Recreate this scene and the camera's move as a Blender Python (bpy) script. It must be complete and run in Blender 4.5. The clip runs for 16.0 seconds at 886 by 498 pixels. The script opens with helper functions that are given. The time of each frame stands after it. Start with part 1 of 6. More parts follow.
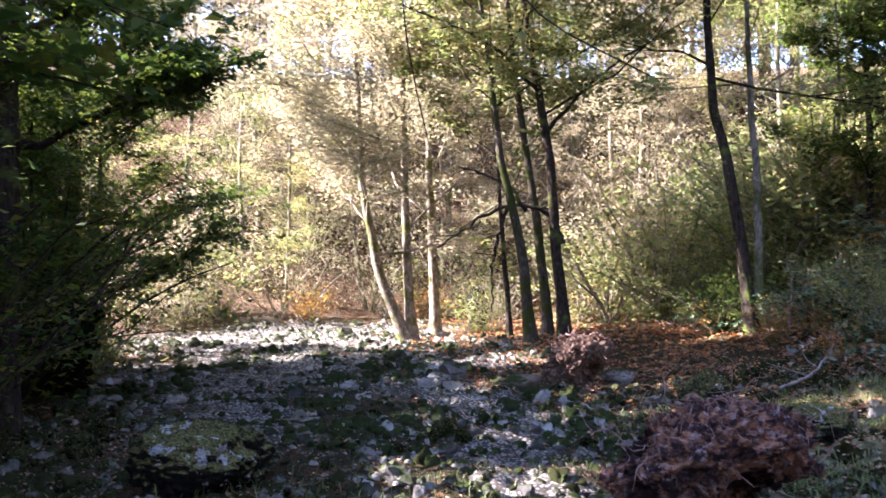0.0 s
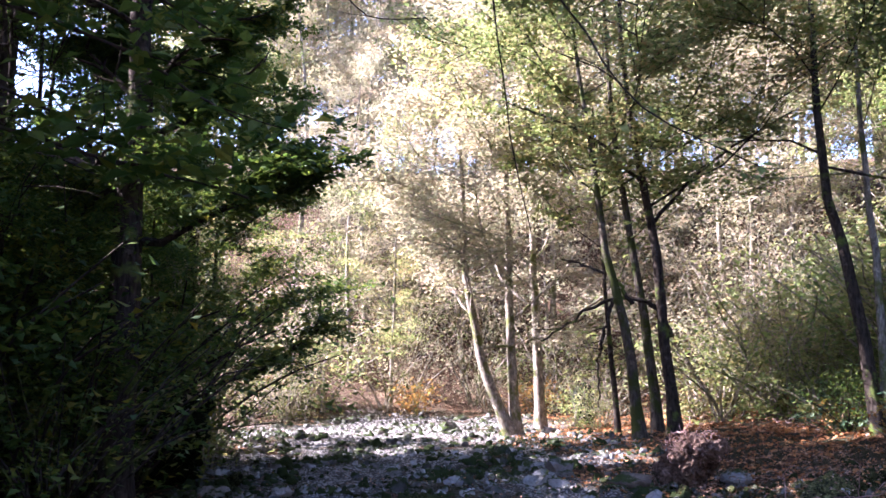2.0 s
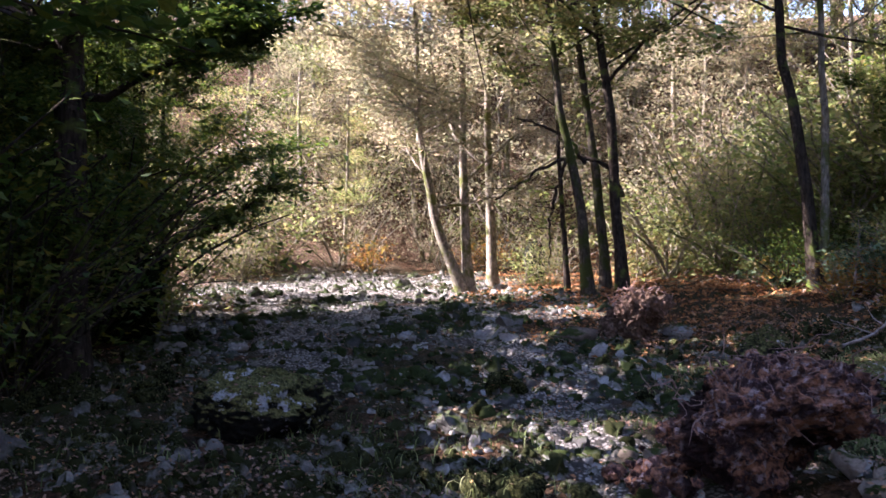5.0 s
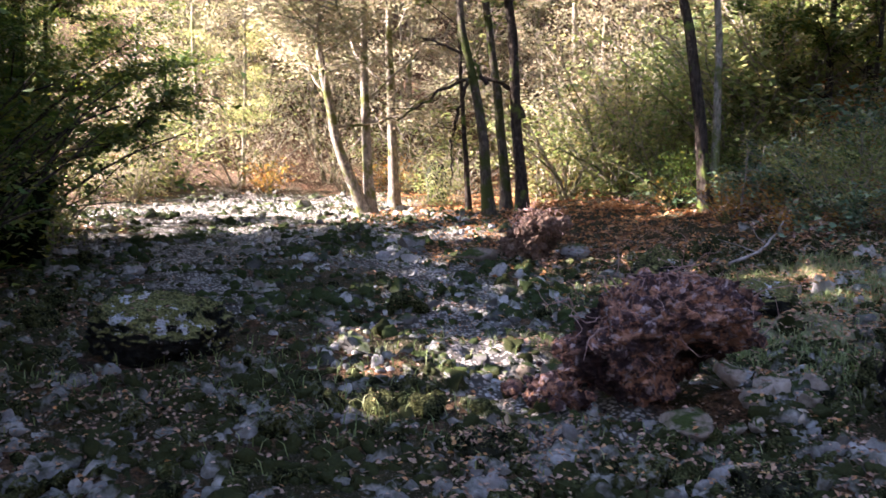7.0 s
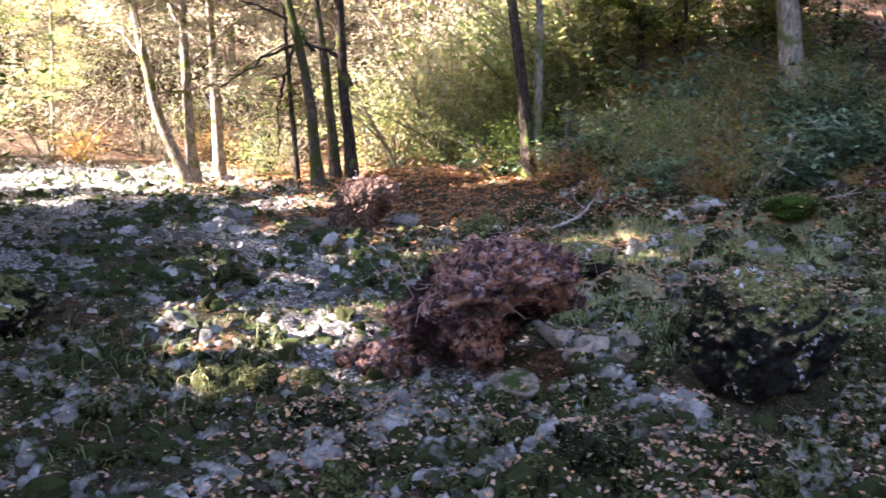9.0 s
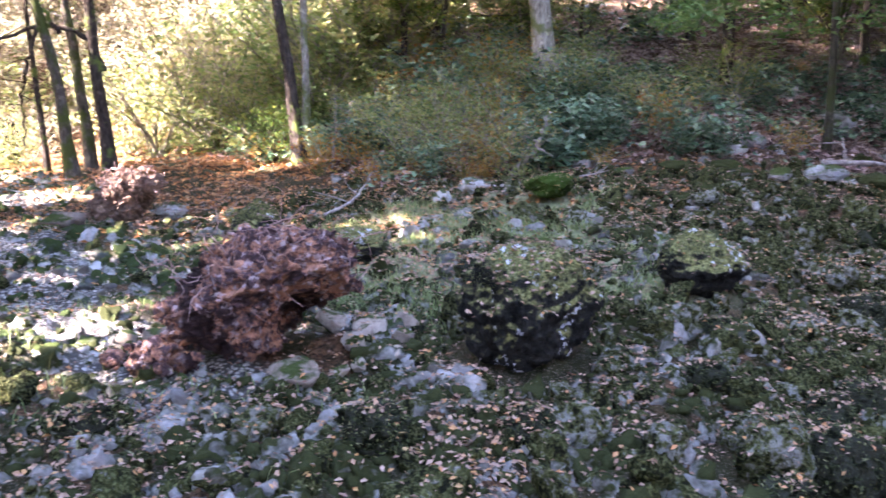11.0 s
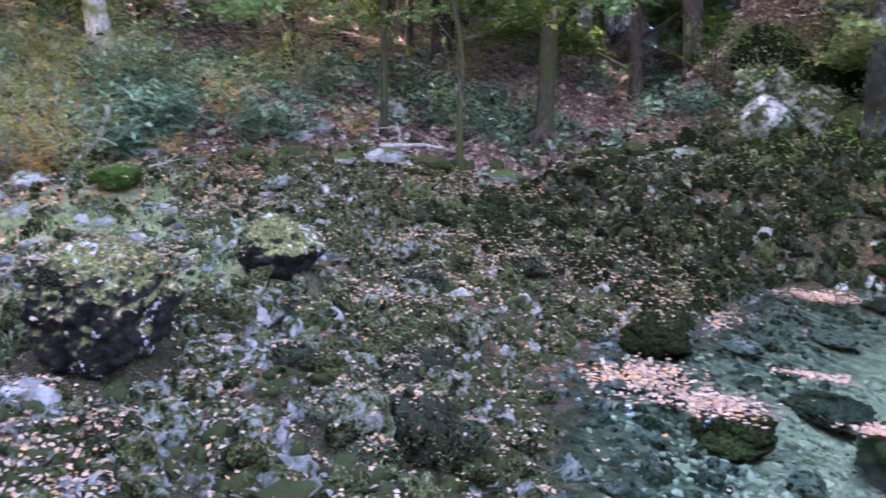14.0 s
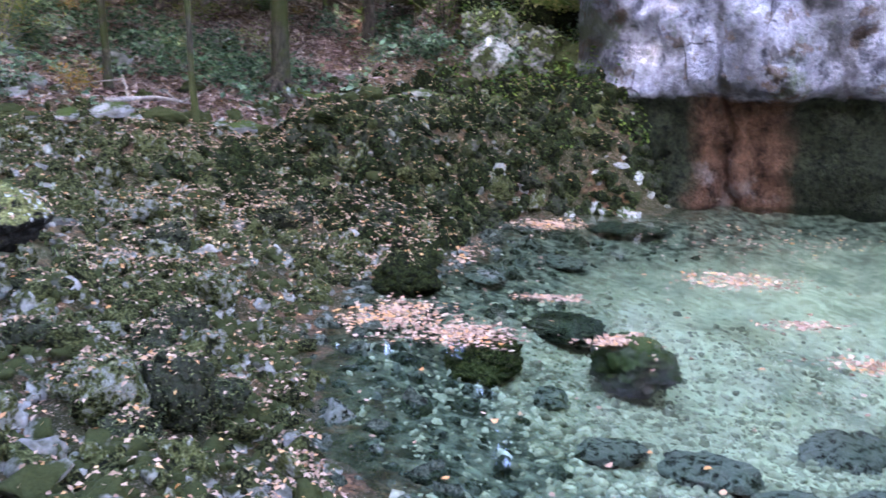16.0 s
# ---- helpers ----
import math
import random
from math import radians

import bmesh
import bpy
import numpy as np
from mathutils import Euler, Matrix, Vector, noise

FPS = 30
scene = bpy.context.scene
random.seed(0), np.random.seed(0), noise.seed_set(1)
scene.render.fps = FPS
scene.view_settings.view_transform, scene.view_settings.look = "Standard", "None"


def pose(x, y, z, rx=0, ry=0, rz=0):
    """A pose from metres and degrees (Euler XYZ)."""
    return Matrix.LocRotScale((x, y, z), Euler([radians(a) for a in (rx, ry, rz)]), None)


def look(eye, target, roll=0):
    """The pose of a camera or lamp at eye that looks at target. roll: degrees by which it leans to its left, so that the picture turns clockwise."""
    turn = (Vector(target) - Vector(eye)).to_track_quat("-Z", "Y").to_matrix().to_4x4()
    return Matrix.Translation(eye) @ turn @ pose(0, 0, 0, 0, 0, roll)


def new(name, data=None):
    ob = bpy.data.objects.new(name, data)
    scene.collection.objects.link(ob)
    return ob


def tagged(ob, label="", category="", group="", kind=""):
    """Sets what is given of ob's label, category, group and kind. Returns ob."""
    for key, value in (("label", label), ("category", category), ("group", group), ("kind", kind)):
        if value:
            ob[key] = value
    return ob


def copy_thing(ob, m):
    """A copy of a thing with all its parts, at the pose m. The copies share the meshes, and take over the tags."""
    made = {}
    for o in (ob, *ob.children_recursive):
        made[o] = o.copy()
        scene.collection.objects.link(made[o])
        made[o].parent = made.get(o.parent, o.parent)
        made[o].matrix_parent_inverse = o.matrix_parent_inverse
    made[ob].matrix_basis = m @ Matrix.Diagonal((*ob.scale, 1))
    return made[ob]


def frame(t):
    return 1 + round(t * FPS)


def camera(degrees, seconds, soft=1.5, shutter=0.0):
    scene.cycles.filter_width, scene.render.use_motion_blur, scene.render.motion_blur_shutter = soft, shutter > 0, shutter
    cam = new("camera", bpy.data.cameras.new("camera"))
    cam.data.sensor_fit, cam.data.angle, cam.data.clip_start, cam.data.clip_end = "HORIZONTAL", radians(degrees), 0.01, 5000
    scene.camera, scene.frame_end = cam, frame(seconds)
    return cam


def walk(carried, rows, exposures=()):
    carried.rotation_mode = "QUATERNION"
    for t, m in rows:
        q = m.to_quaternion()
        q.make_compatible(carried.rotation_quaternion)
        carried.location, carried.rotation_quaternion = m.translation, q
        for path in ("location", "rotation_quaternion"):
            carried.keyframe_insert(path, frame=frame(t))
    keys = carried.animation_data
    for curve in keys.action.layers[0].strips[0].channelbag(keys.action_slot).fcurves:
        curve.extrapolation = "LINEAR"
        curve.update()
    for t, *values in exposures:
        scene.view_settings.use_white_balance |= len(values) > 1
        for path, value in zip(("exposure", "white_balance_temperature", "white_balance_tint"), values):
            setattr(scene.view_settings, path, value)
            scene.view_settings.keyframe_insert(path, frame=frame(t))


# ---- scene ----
cam = camera(52.4, 16.0, soft=1.6, shutter=0.5)
EYE = (0.0, 0.0, 1.6)
# seconds, turn to the left, tilt up, roll (degrees)
PATH = [
    (0, 0.00, 1.66, -0.57),
    (0.5, 1.67, 2.91, -0.53),
    (1, 3.60, 4.99, -0.68),
    (1.5, 5.80, 6.71, -0.71),
    (2, 6.58, 7.62, -0.18),
    (2.5, 6.57, 7.90, -0.71),
    (3, 6.73, 7.15, -0.55),
    (3.5, 6.73, 5.37, -0.17),
    (4, 6.06, 3.15, 0.61),
    (4.2, 5.62, 1.85, 0.41),
    (6.3, -0.17, -4.29, 0.47),
    (6.5, -0.95, -5.10, 0.51),
    (7, -2.58, -6.36, 0.20),
    (7.5, -4.62, -7.16, 0.63),
    (8, -7.28, -7.36, 0.63),
    (8.2, -8.52, -7.62, 0.59),
    (10.3, -22.33, -8.79, -0.07),
    (10.5, -23.96, -8.81, -0.17),
    (11, -27.87, -9.13, 0.04),
    (11.5, -32.01, -9.09, 0.04),
    (12, -36.35, -9.03, 0.01),
    (12.5, -40.69, -9.08, -0.05),
    (13, -45.46, -9.30, 0.19),
    (13.5, -50.11, -9.33, 0.40),
    (14, -54.60, -9.86, 0.26),
    (14.5, -59.01, -10.37, 0.32),
    (15, -63.35, -11.21, 0.13),
    (15.5, -67.18, -12.31, -0.54),
    (16, -70.77, -13.29, -0.94),
]
EXPOSURES = [(0.0, 3.65, 5800, 32), (1.0, 3.72, 5650, 34), (2.5, 3.3, 5350, 38), (4.2, 2.9, 5650, 35), (7.0, 3.7, 6150, 30), (8.2, 4.05, 6200, 31), (11.0, 5.25, 6050, 34), (13.5, 5.8, 5900, 35), (16.0, 6.0, 6250, 29)]


def aim(yaw, pitch, roll):
    a, b = radians(yaw), radians(pitch)
    way = Vector((-math.sin(a) * math.cos(b), math.cos(a) * math.cos(b), math.sin(b)))
    return look(EYE, Vector(EYE) + way, roll)


walk(cam, [(t, aim(yaw, pitch, roll)) for t, yaw, pitch, roll in PATH], EXPOSURES)

# ---- sky and sun ----
SUN_AZ, SUN_EL = -85.0, 38.0          # degrees from +y to the right, and above the horizon
world = bpy.data.worlds.new("sky")
scene.world = world
world.use_nodes = True
wn = world.node_tree
sky = wn.nodes.new("ShaderNodeTexSky")
sky.sky_type, sky.sun_disc = "NISHITA", False
sky.sun_elevation, sky.sun_rotation = radians(SUN_EL), radians(SUN_AZ)
wn.nodes["Background"].inputs["Strength"].default_value = 0.10
wn.links.new(sky.outputs[0], wn.nodes["Background"].inputs["Color"])
sun = new("sun", bpy.data.lights.new("sun", "SUN"))
sun.data.energy, sun.data.angle, sun.data.color = 5.0, radians(0.5), (1.0, 0.93, 0.82)
to_sun = Vector((math.sin(radians(SUN_AZ)) * math.cos(radians(SUN_EL)), math.cos(radians(SUN_AZ)) * math.cos(radians(SUN_EL)), math.sin(radians(SUN_EL))))
sun.matrix_world = look(to_sun * 60, (0, 0, 0))

# ---- small tools ----
rng = np.random.default_rng(7)


def mesh_np(name, verts, faces, mat=None, smooth=True):
    """A mesh from an (n, 3) array of corners and an (m, k) array of faces with k corners each."""
    verts, faces = np.asarray(verts, np.float32), np.asarray(faces, np.int32)
    me = bpy.data.meshes.new(name)
    k = faces.shape[1]
    me.vertices.add(len(verts))
    me.vertices.foreach_set("co", verts.ravel())
    me.loops.add(faces.size)
    me.loops.foreach_set("vertex_index", faces.ravel())
    me.polygons.add(len(faces))
    me.polygons.foreach_set("loop_start", np.arange(0, faces.size, k, dtype=np.int32))
    me.polygons.foreach_set("use_smooth", np.full(len(faces), smooth))
    me.update(calc_edges=True)
    me.validate()
    if mat:
        me.materials.append(mat)
    return me


def part(name, data, parent, label=""):
    """Links mesh data as one part under a thing."""
    ob = new(name, data)
    ob.parent = parent
    return tagged(ob, label)


def hash2(i, j, seed):
    h = (i.astype(np.int64) * 374761393 + j.astype(np.int64) * 668265263 + seed * 1442695041) & 0xFFFFFFFF
    h = ((h ^ (h >> 13)) * 1274126177) & 0xFFFFFFFF
    return ((h ^ (h >> 16)) & 0xFFFF) / 65535.0


def vnoise(x, y, seed=0):
    """Smooth noise in the plane, -1 to 1."""
    x, y = np.asarray(x, float), np.asarray(y, float)
    i, j = np.floor(x).astype(np.int64), np.floor(y).astype(np.int64)
    u, v = x - i, y - j
    u, v = u * u * (3 - 2 * u), v * v * (3 - 2 * v)
    a, b = hash2(i, j, seed), hash2(i + 1, j, seed)
    c, d = hash2(i, j + 1, seed), hash2(i + 1, j + 1, seed)
    return 2 * ((a * (1 - u) + b * u) * (1 - v) + (c * (1 - u) + d * u) * v) - 1


def fbm(x, y, seed=0, octaves=4):
    out, amp = 0, 0.5
    for o in range(octaves):
        out = out + amp * vnoise(np.asarray(x) * 2**o + 17.3 * o, np.asarray(y) * 2**o - 9.1 * o, seed + o)
        amp *= 0.5
    return out


def step(a, b, x):
    t = np.clip((x - a) / (b - a), 0, 1)
    return t * t * (3 - 2 * t)


def side(poly, x, y):
    """Distance to a polygon's outline, positive outside."""
    p = np.array(poly, float)
    x, y = np.asarray(x, float), np.asarray(y, float)
    best, inside = np.full(x.shape, 1e9), np.zeros(x.shape, bool)
    for (ax, ay), (bx, by) in zip(p, np.roll(p, -1, 0)):
        ex, ey = bx - ax, by - ay
        t = np.clip(((x - ax) * ex + (y - ay) * ey) / (ex * ex + ey * ey), 0, 1)
        best = np.minimum(best, np.hypot(x - ax - t * ex, y - ay - t * ey))
        cross = (ay > y) != (by > y)
        inside ^= cross & (x < ex * (y - ay) / (ey if ey else 1e-9) + ax)
    return np.where(inside, -best, best)


# ---- the lie of the land ----
WATER = -0.45
VALLEY = [(-3.6, -6), (-3.3, 4), (-4.2, 8), (-5.5, 12), (-6.6, 16.5), (-5.5, 21), (-3, 23.5), (1, 24), (2.8, 19), (4.2, 13.5), (4.3, 10),
          (6.4, 9.2), (8.4, 6.9), (10.2, 4.6), (11.8, 2.4), (12.4, -1), (12.4, -8)]
POOL = [(2.9, 1.2), (3.3, 1.75), (4.1, 2.3), (5.3, 2.95), (6.5, 3.3), (7.4, 2.8), (9.3, 2.75), (10.0, 2.6), (10.5, 1.3), (11.2, 0.9), (12.0, 0.3), (12.0, -2), (12.0, -6),
        (4, -6), (2.4, -3), (2.2, -1)]


def height(x, y):
    x, y = np.asarray(x, float), np.asarray(y, float)
    s = side(VALLEY, x, y)
    out = np.maximum(s, 0)
    slope = 0.36 + 0.2 * step(-5, -9, x) * step(15, 11, y) + 0.2 * step(5, 9, x) * step(17, 13, y) + 0.18 * step(22, 32, y)
    hill = slope * (np.sqrt(out * out + 1.2) - 1.1) * 34 / (34 + np.maximum(out - 26, 0))
    hill = hill + 0.34 * np.clip(out - 3.2, 0, 16) * step(5, 9, x) * step(21, 14, y)
    z = 0.02 * np.clip(y, 0, 60) + 0.1 * np.clip(x - 2.5, 0, 9) + hill
    z = z - 0.3 * np.exp(-((x - 10.4) ** 2 + (y - 3.3) ** 2) / 1.6)
    z = z + 0.28 * np.exp(-((x - 2.0) ** 2 + (y - 15.2) ** 2) / 6.0)
    z = z + 0.10 * fbm(x * 0.5, y * 0.5, 3) + 0.5 * fbm(x * 0.12, y * 0.12, 5) * step(2, 12, out)
    z = z + 0.07 * fbm(x * 1.7, y * 1.7, 9) + 0.05 * fbm(x * 6, y * 6, 11, 3)
    z = z + (0.16 * np.abs(vnoise(x * 3.2, y * 3.2, 14)) * step(1.5, 4.5, x) + 0.05 * np.abs(vnoise(x * 6, y * 6, 15))) * step(16, 10, y)
    p = side(POOL, x, y) + 0.16 * vnoise(x * 1.3, y * 1.3, 21) + 0.07 * vnoise(x * 4, y * 4, 22)
    steep = 0.26 + 1.4 * step(8.2, 9.4, x) * step(5.5, 3.4, y)
    bank = WATER + 0.02 + steep * np.maximum(p, 0) + 0.05 * fbm(x * 4, y * 4, 31) + (0.12 * np.abs(vnoise(x * 3.2, y * 3.2, 14)) + 0.09 * np.abs(vnoise(x * 6, y * 6, 15))) * step(0.0, 0.5, p)
    depth = 0.12 * np.clip(-p, 0, 1.0) + 0.18 * np.clip(-p - 0.6, 0, 3.5) + 0.015 * fbm(x * 5, y * 5, 33)
    shore = np.where(p > 0, bank, WATER + 0.02 - depth)
    w = 0.25
    k = np.clip(0.5 + 0.5 * (z - shore) / w, 0, 1)
    return z * (1 - k) + shore * k - w * k * (1 - k)


def near_line(x, y, line):
    """Distance to a line of places."""
    best = np.full(np.shape(x), 1e9)
    for (ax, ay), (bx, by) in zip(line, line[1:]):
        ex, ey = bx - ax, by - ay
        t = np.clip(((x - ax) * ex + (y - ay) * ey) / (ex * ex + ey * ey), 0, 1)
        best = np.minimum(best, np.hypot(x - ax - t * ex, y - ay - t * ey))
    return best


def bed_middle(y):
    return np.interp(y, [2, 5.5, 8, 10, 15, 22], [1.2, 0.8, -0.3, -1.2, -2.4, -3.0])


def bed_share(x, y):
    """How much of the dry bed's rubble lies at a place."""
    wide = np.interp(y, [3, 6, 8, 10, 16, 22], [1.2, 1.4, 2.1, 2.8, 3.4, 2.6])
    return step(1.25, 0.75, np.abs(x - bed_middle(y)) / wide + 0.25 * vnoise(x * 0.8, y * 0.8, 51)) * step(4.2, 6.0, y) * step(24, 21, y)


def gravel_share(x, y):
    """Pale washed gravel: two channels that meet in the open bed farther up."""
    ragged = 0.22 * vnoise(x * 1.7, y * 1.7, 41) + 0.12 * vnoise(x * 4.5, y * 4.5, 42)
    right = near_line(x, y, [(1.0, 4.75), (0.75, 5.6), (0.6, 7.0), (0.5, 9.0), (-0.3, 11.5)]) + ragged
    left = near_line(x, y, [(-1.7, 7.8), (-2.2, 9.6), (-2.6, 12)]) + ragged
    open_bed = bed_share(x, y) * step(9.5, 12.0, y + 3 * ragged) * step(-0.35, 0.1, vnoise(x * 0.9, y * 1.3, 43) + 0.5 * vnoise(x * 2.7, y * 3.1, 44))
    return np.maximum(np.maximum(step(0.55, 0.3, right), step(0.6, 0.3, left) * 0.9), open_bed)


def meadow(x, y):
    """Thin grass and light moss between the stump and the foot of the slope."""
    return step(2.5, 1.1, np.hypot((x - 3.9) / 1.25, y - 6.9) + 0.5 * vnoise(x * 0.9, y * 0.9, 45))


def ground_at(x, y):
    return float(height(np.array([x]), np.array([y]))[0])


# ---- materials ----
class Nodes:
    """A short way to wire up a material."""

    def __init__(self, name):
        self.mat = bpy.data.materials.new(name)
        self.mat.use_nodes = True
        self.tree = self.mat.node_tree
        self.tree.nodes.clear()
        self.out = self.add("OutputMaterial")

    def add(self, kind, **values):
        n = self.tree.nodes.new("ShaderNode" + kind)
        for key, v in values.items():
            if key in n.inputs:
                self.put(v, n.inputs[key])
        return n

    def put(self, v, socket):
        if isinstance(v, bpy.types.NodeSocket):
            self.tree.links.new(v, socket)
        elif isinstance(v, (tuple, list)) and len(v) == 3 and socket.type == "RGBA":
            socket.default_value = (*v, 1)
        else:
            socket.default_value = v

    def place(self):
        return self.add("NewGeometry").outputs["Position"]

    def add_attribute(self, name):
        n = self.add("Attribute")
        n.attribute_name = name
        return n.outputs["Fac"]

    def noise(self, scale, where=None, detail=4.0, rough=0.6):
        n = self.add("TexNoise", Scale=scale, Detail=detail, Roughness=rough)
        self.put(where if where else self.place(), n.inputs["Vector"])
        return n.outputs[0]

    def voronoi(self, scale, where=None):
        n = self.add("TexVoronoi", Scale=scale)
        self.put(where if where else self.place(), n.inputs["Vector"])
        return n

    def ramp(self, fac, stops):
        n = self.add("ValToRGB")
        self.put(fac, n.inputs[0])
        e = n.color_ramp.elements
        while len(e) < len(stops):
            e.new(0.5)
        for k, (at, c) in enumerate(stops):
            e[k].position = at
            e[k].color = (*c, 1) if isinstance(c, tuple) else (c, c, c, 1)
        return n.outputs[0]

    def mix(self, fac, a, b, how="MIX"):
        n = self.tree.nodes.new("ShaderNodeMix")
        n.data_type, n.blend_type = "RGBA", how
        self.put(fac, n.inputs[0])
        self.put(a, n.inputs[6])
        self.put(b, n.inputs[7])
        return n.outputs[2]

    def math(self, how, a, b=0.0):
        n = self.tree.nodes.new("ShaderNodeMath")
        n.operation, n.use_clamp = how, False
        self.put(a, n.inputs[0])
        self.put(b, n.inputs[1])
        return n.outputs[0]

    def upward(self):
        n = self.add("SeparateXYZ")
        self.put(self.add("NewGeometry").outputs["Normal"], n.inputs[0])
        return n.outputs[2]

    def bump(self, h, strength=0.5, far=0.02):
        return self.add("Bump", Height=h, Strength=strength, Distance=far).outputs[0]

    def skin(self, colour, rough=0.8, normal=None, **more):
        b = self.add("BsdfPrincipled", **{"Base Color": colour, "Roughness": rough, "Specular IOR Level": 0.3 if rough < 0.8 else 0.03, **more})
        if normal:
            self.put(normal, b.inputs["Normal"])
        return b.outputs[0]

    def done(self, shader):
        self.tree.links.new(shader, self.out.inputs["Surface"])
        return self.mat


def leaf_material(name, stops, through_light=0.45, gloss=0.45):
    """Leaves whose colour differs from one to the next."""
    m = Nodes(name)
    pick = m.add("NewGeometry").outputs["Random Per Island"]
    wide = m.noise(0.35, detail=2.0)
    c = m.ramp(m.math("ADD", m.math("MULTIPLY", pick, 0.75), m.math("MULTIPLY", m.math("SUBTRACT", wide, 0.35), 0.8)), stops)
    vein = m.noise(60.0, detail=2.0)
    c = m.mix(0.35, c, m.ramp(vein, [(0.3, 0.35), (0.7, 1.0)]), "MULTIPLY")
    face = m.skin(c, gloss, **{"Specular IOR Level": 0.2})
    glow = m.add("BsdfTranslucent", Color=m.mix(0.25, c, (1.0, 0.95, 0.5), "SOFT_LIGHT"))
    both = m.add("MixShader", Fac=through_light)
    m.put(face, both.inputs[1])
    m.put(glow.outputs[0], both.inputs[2])
    return m.done(both.outputs[0])


def bark_material(name, dark, pale, moss_amount, moss=(0.07, 0.09, 0.02)):
    m = Nodes(name)
    w = m.place()
    stretch = m.add("Mapping", Scale=(1, 1, 0.25))
    m.put(w, stretch.inputs["Vector"])
    grain = m.noise(30.0, stretch.outputs[0], 5.0)
    patch = m.noise(3.0, w, 4.0)
    c = m.mix(m.ramp(grain, [(0.3, 0.0), (0.7, 1.0)]), dark, pale)
    c = m.mix(m.ramp(m.noise(9.0, w, 3.0), [(0.58, 0.0), (0.66, 0.7)]), c, (pale[0] * 1.5, pale[1] * 1.5, pale[2] * 1.45))
    c = m.mix(m.ramp(patch, [(0.62 - moss_amount * 0.4, 0.0), (0.72 - moss_amount * 0.4, 1.0)]), c, m.mix(m.noise(40.0, w), moss, (moss[0] * 2, moss[1] * 2, moss[2] * 2)))
    return m.done(m.skin(c, 0.9, m.bump(m.math("ADD", grain, patch), 0.7, 0.02)))


def stone_material(name, dark, pale, moss_from, moss_to, moss=(0.016, 0.022, 0.007), lichen=0.0, up=0.35):
    """Limestone with moss growing on what faces up."""
    m = Nodes(name)
    w = m.place()
    one = m.add("NewGeometry").outputs["Random Per Island"]
    other = m.add("ObjectInfo").outputs["Random"]
    fine, wide = m.noise(45.0, w, 5.0), m.noise(5.0, w, 4.0)
    c = m.mix(m.ramp(m.math("ADD", m.math("MULTIPLY", wide, 0.6), m.math("MULTIPLY", m.math("FRACT", m.math("ADD", one, other)), 0.5)), [(0.25, 0.0), (0.8, 1.0)]), dark, pale)
    c = m.mix(0.5, c, m.ramp(fine, [(0.3, 0.45), (0.7, 1.15)]), "MULTIPLY")
    if lichen:
        c = m.mix(m.ramp(m.math("ADD", m.math("MULTIPLY", m.noise(30.0, w, 4.0), 0.6), m.math("MULTIPLY", m.noise(5.0, w, 2.0), 0.55)), [(0.63, 0.0), (0.67, lichen)]), c, (0.5, 0.5, 0.47))
    grow = m.math("ADD", m.math("MULTIPLY", m.upward(), up), m.math("ADD", m.noise(2.3, w, 5.0, 0.7), m.math("MULTIPLY", one, 0.18)))
    green = m.mix(m.noise(70.0, w, 3.0), moss, (moss[0] * 3.4, moss[1] * 3.2, moss[2] * 3.0))
    c = m.mix(m.ramp(grow, [(moss_from, 0.0), (moss_to, 1.0)]), c, green)
    return m.done(m.skin(c, 0.85, m.bump(m.math("ADD", fine, m.math("MULTIPLY", m.noise(150.0, w, 2.0), 0.5)), 0.6, 0.015)))


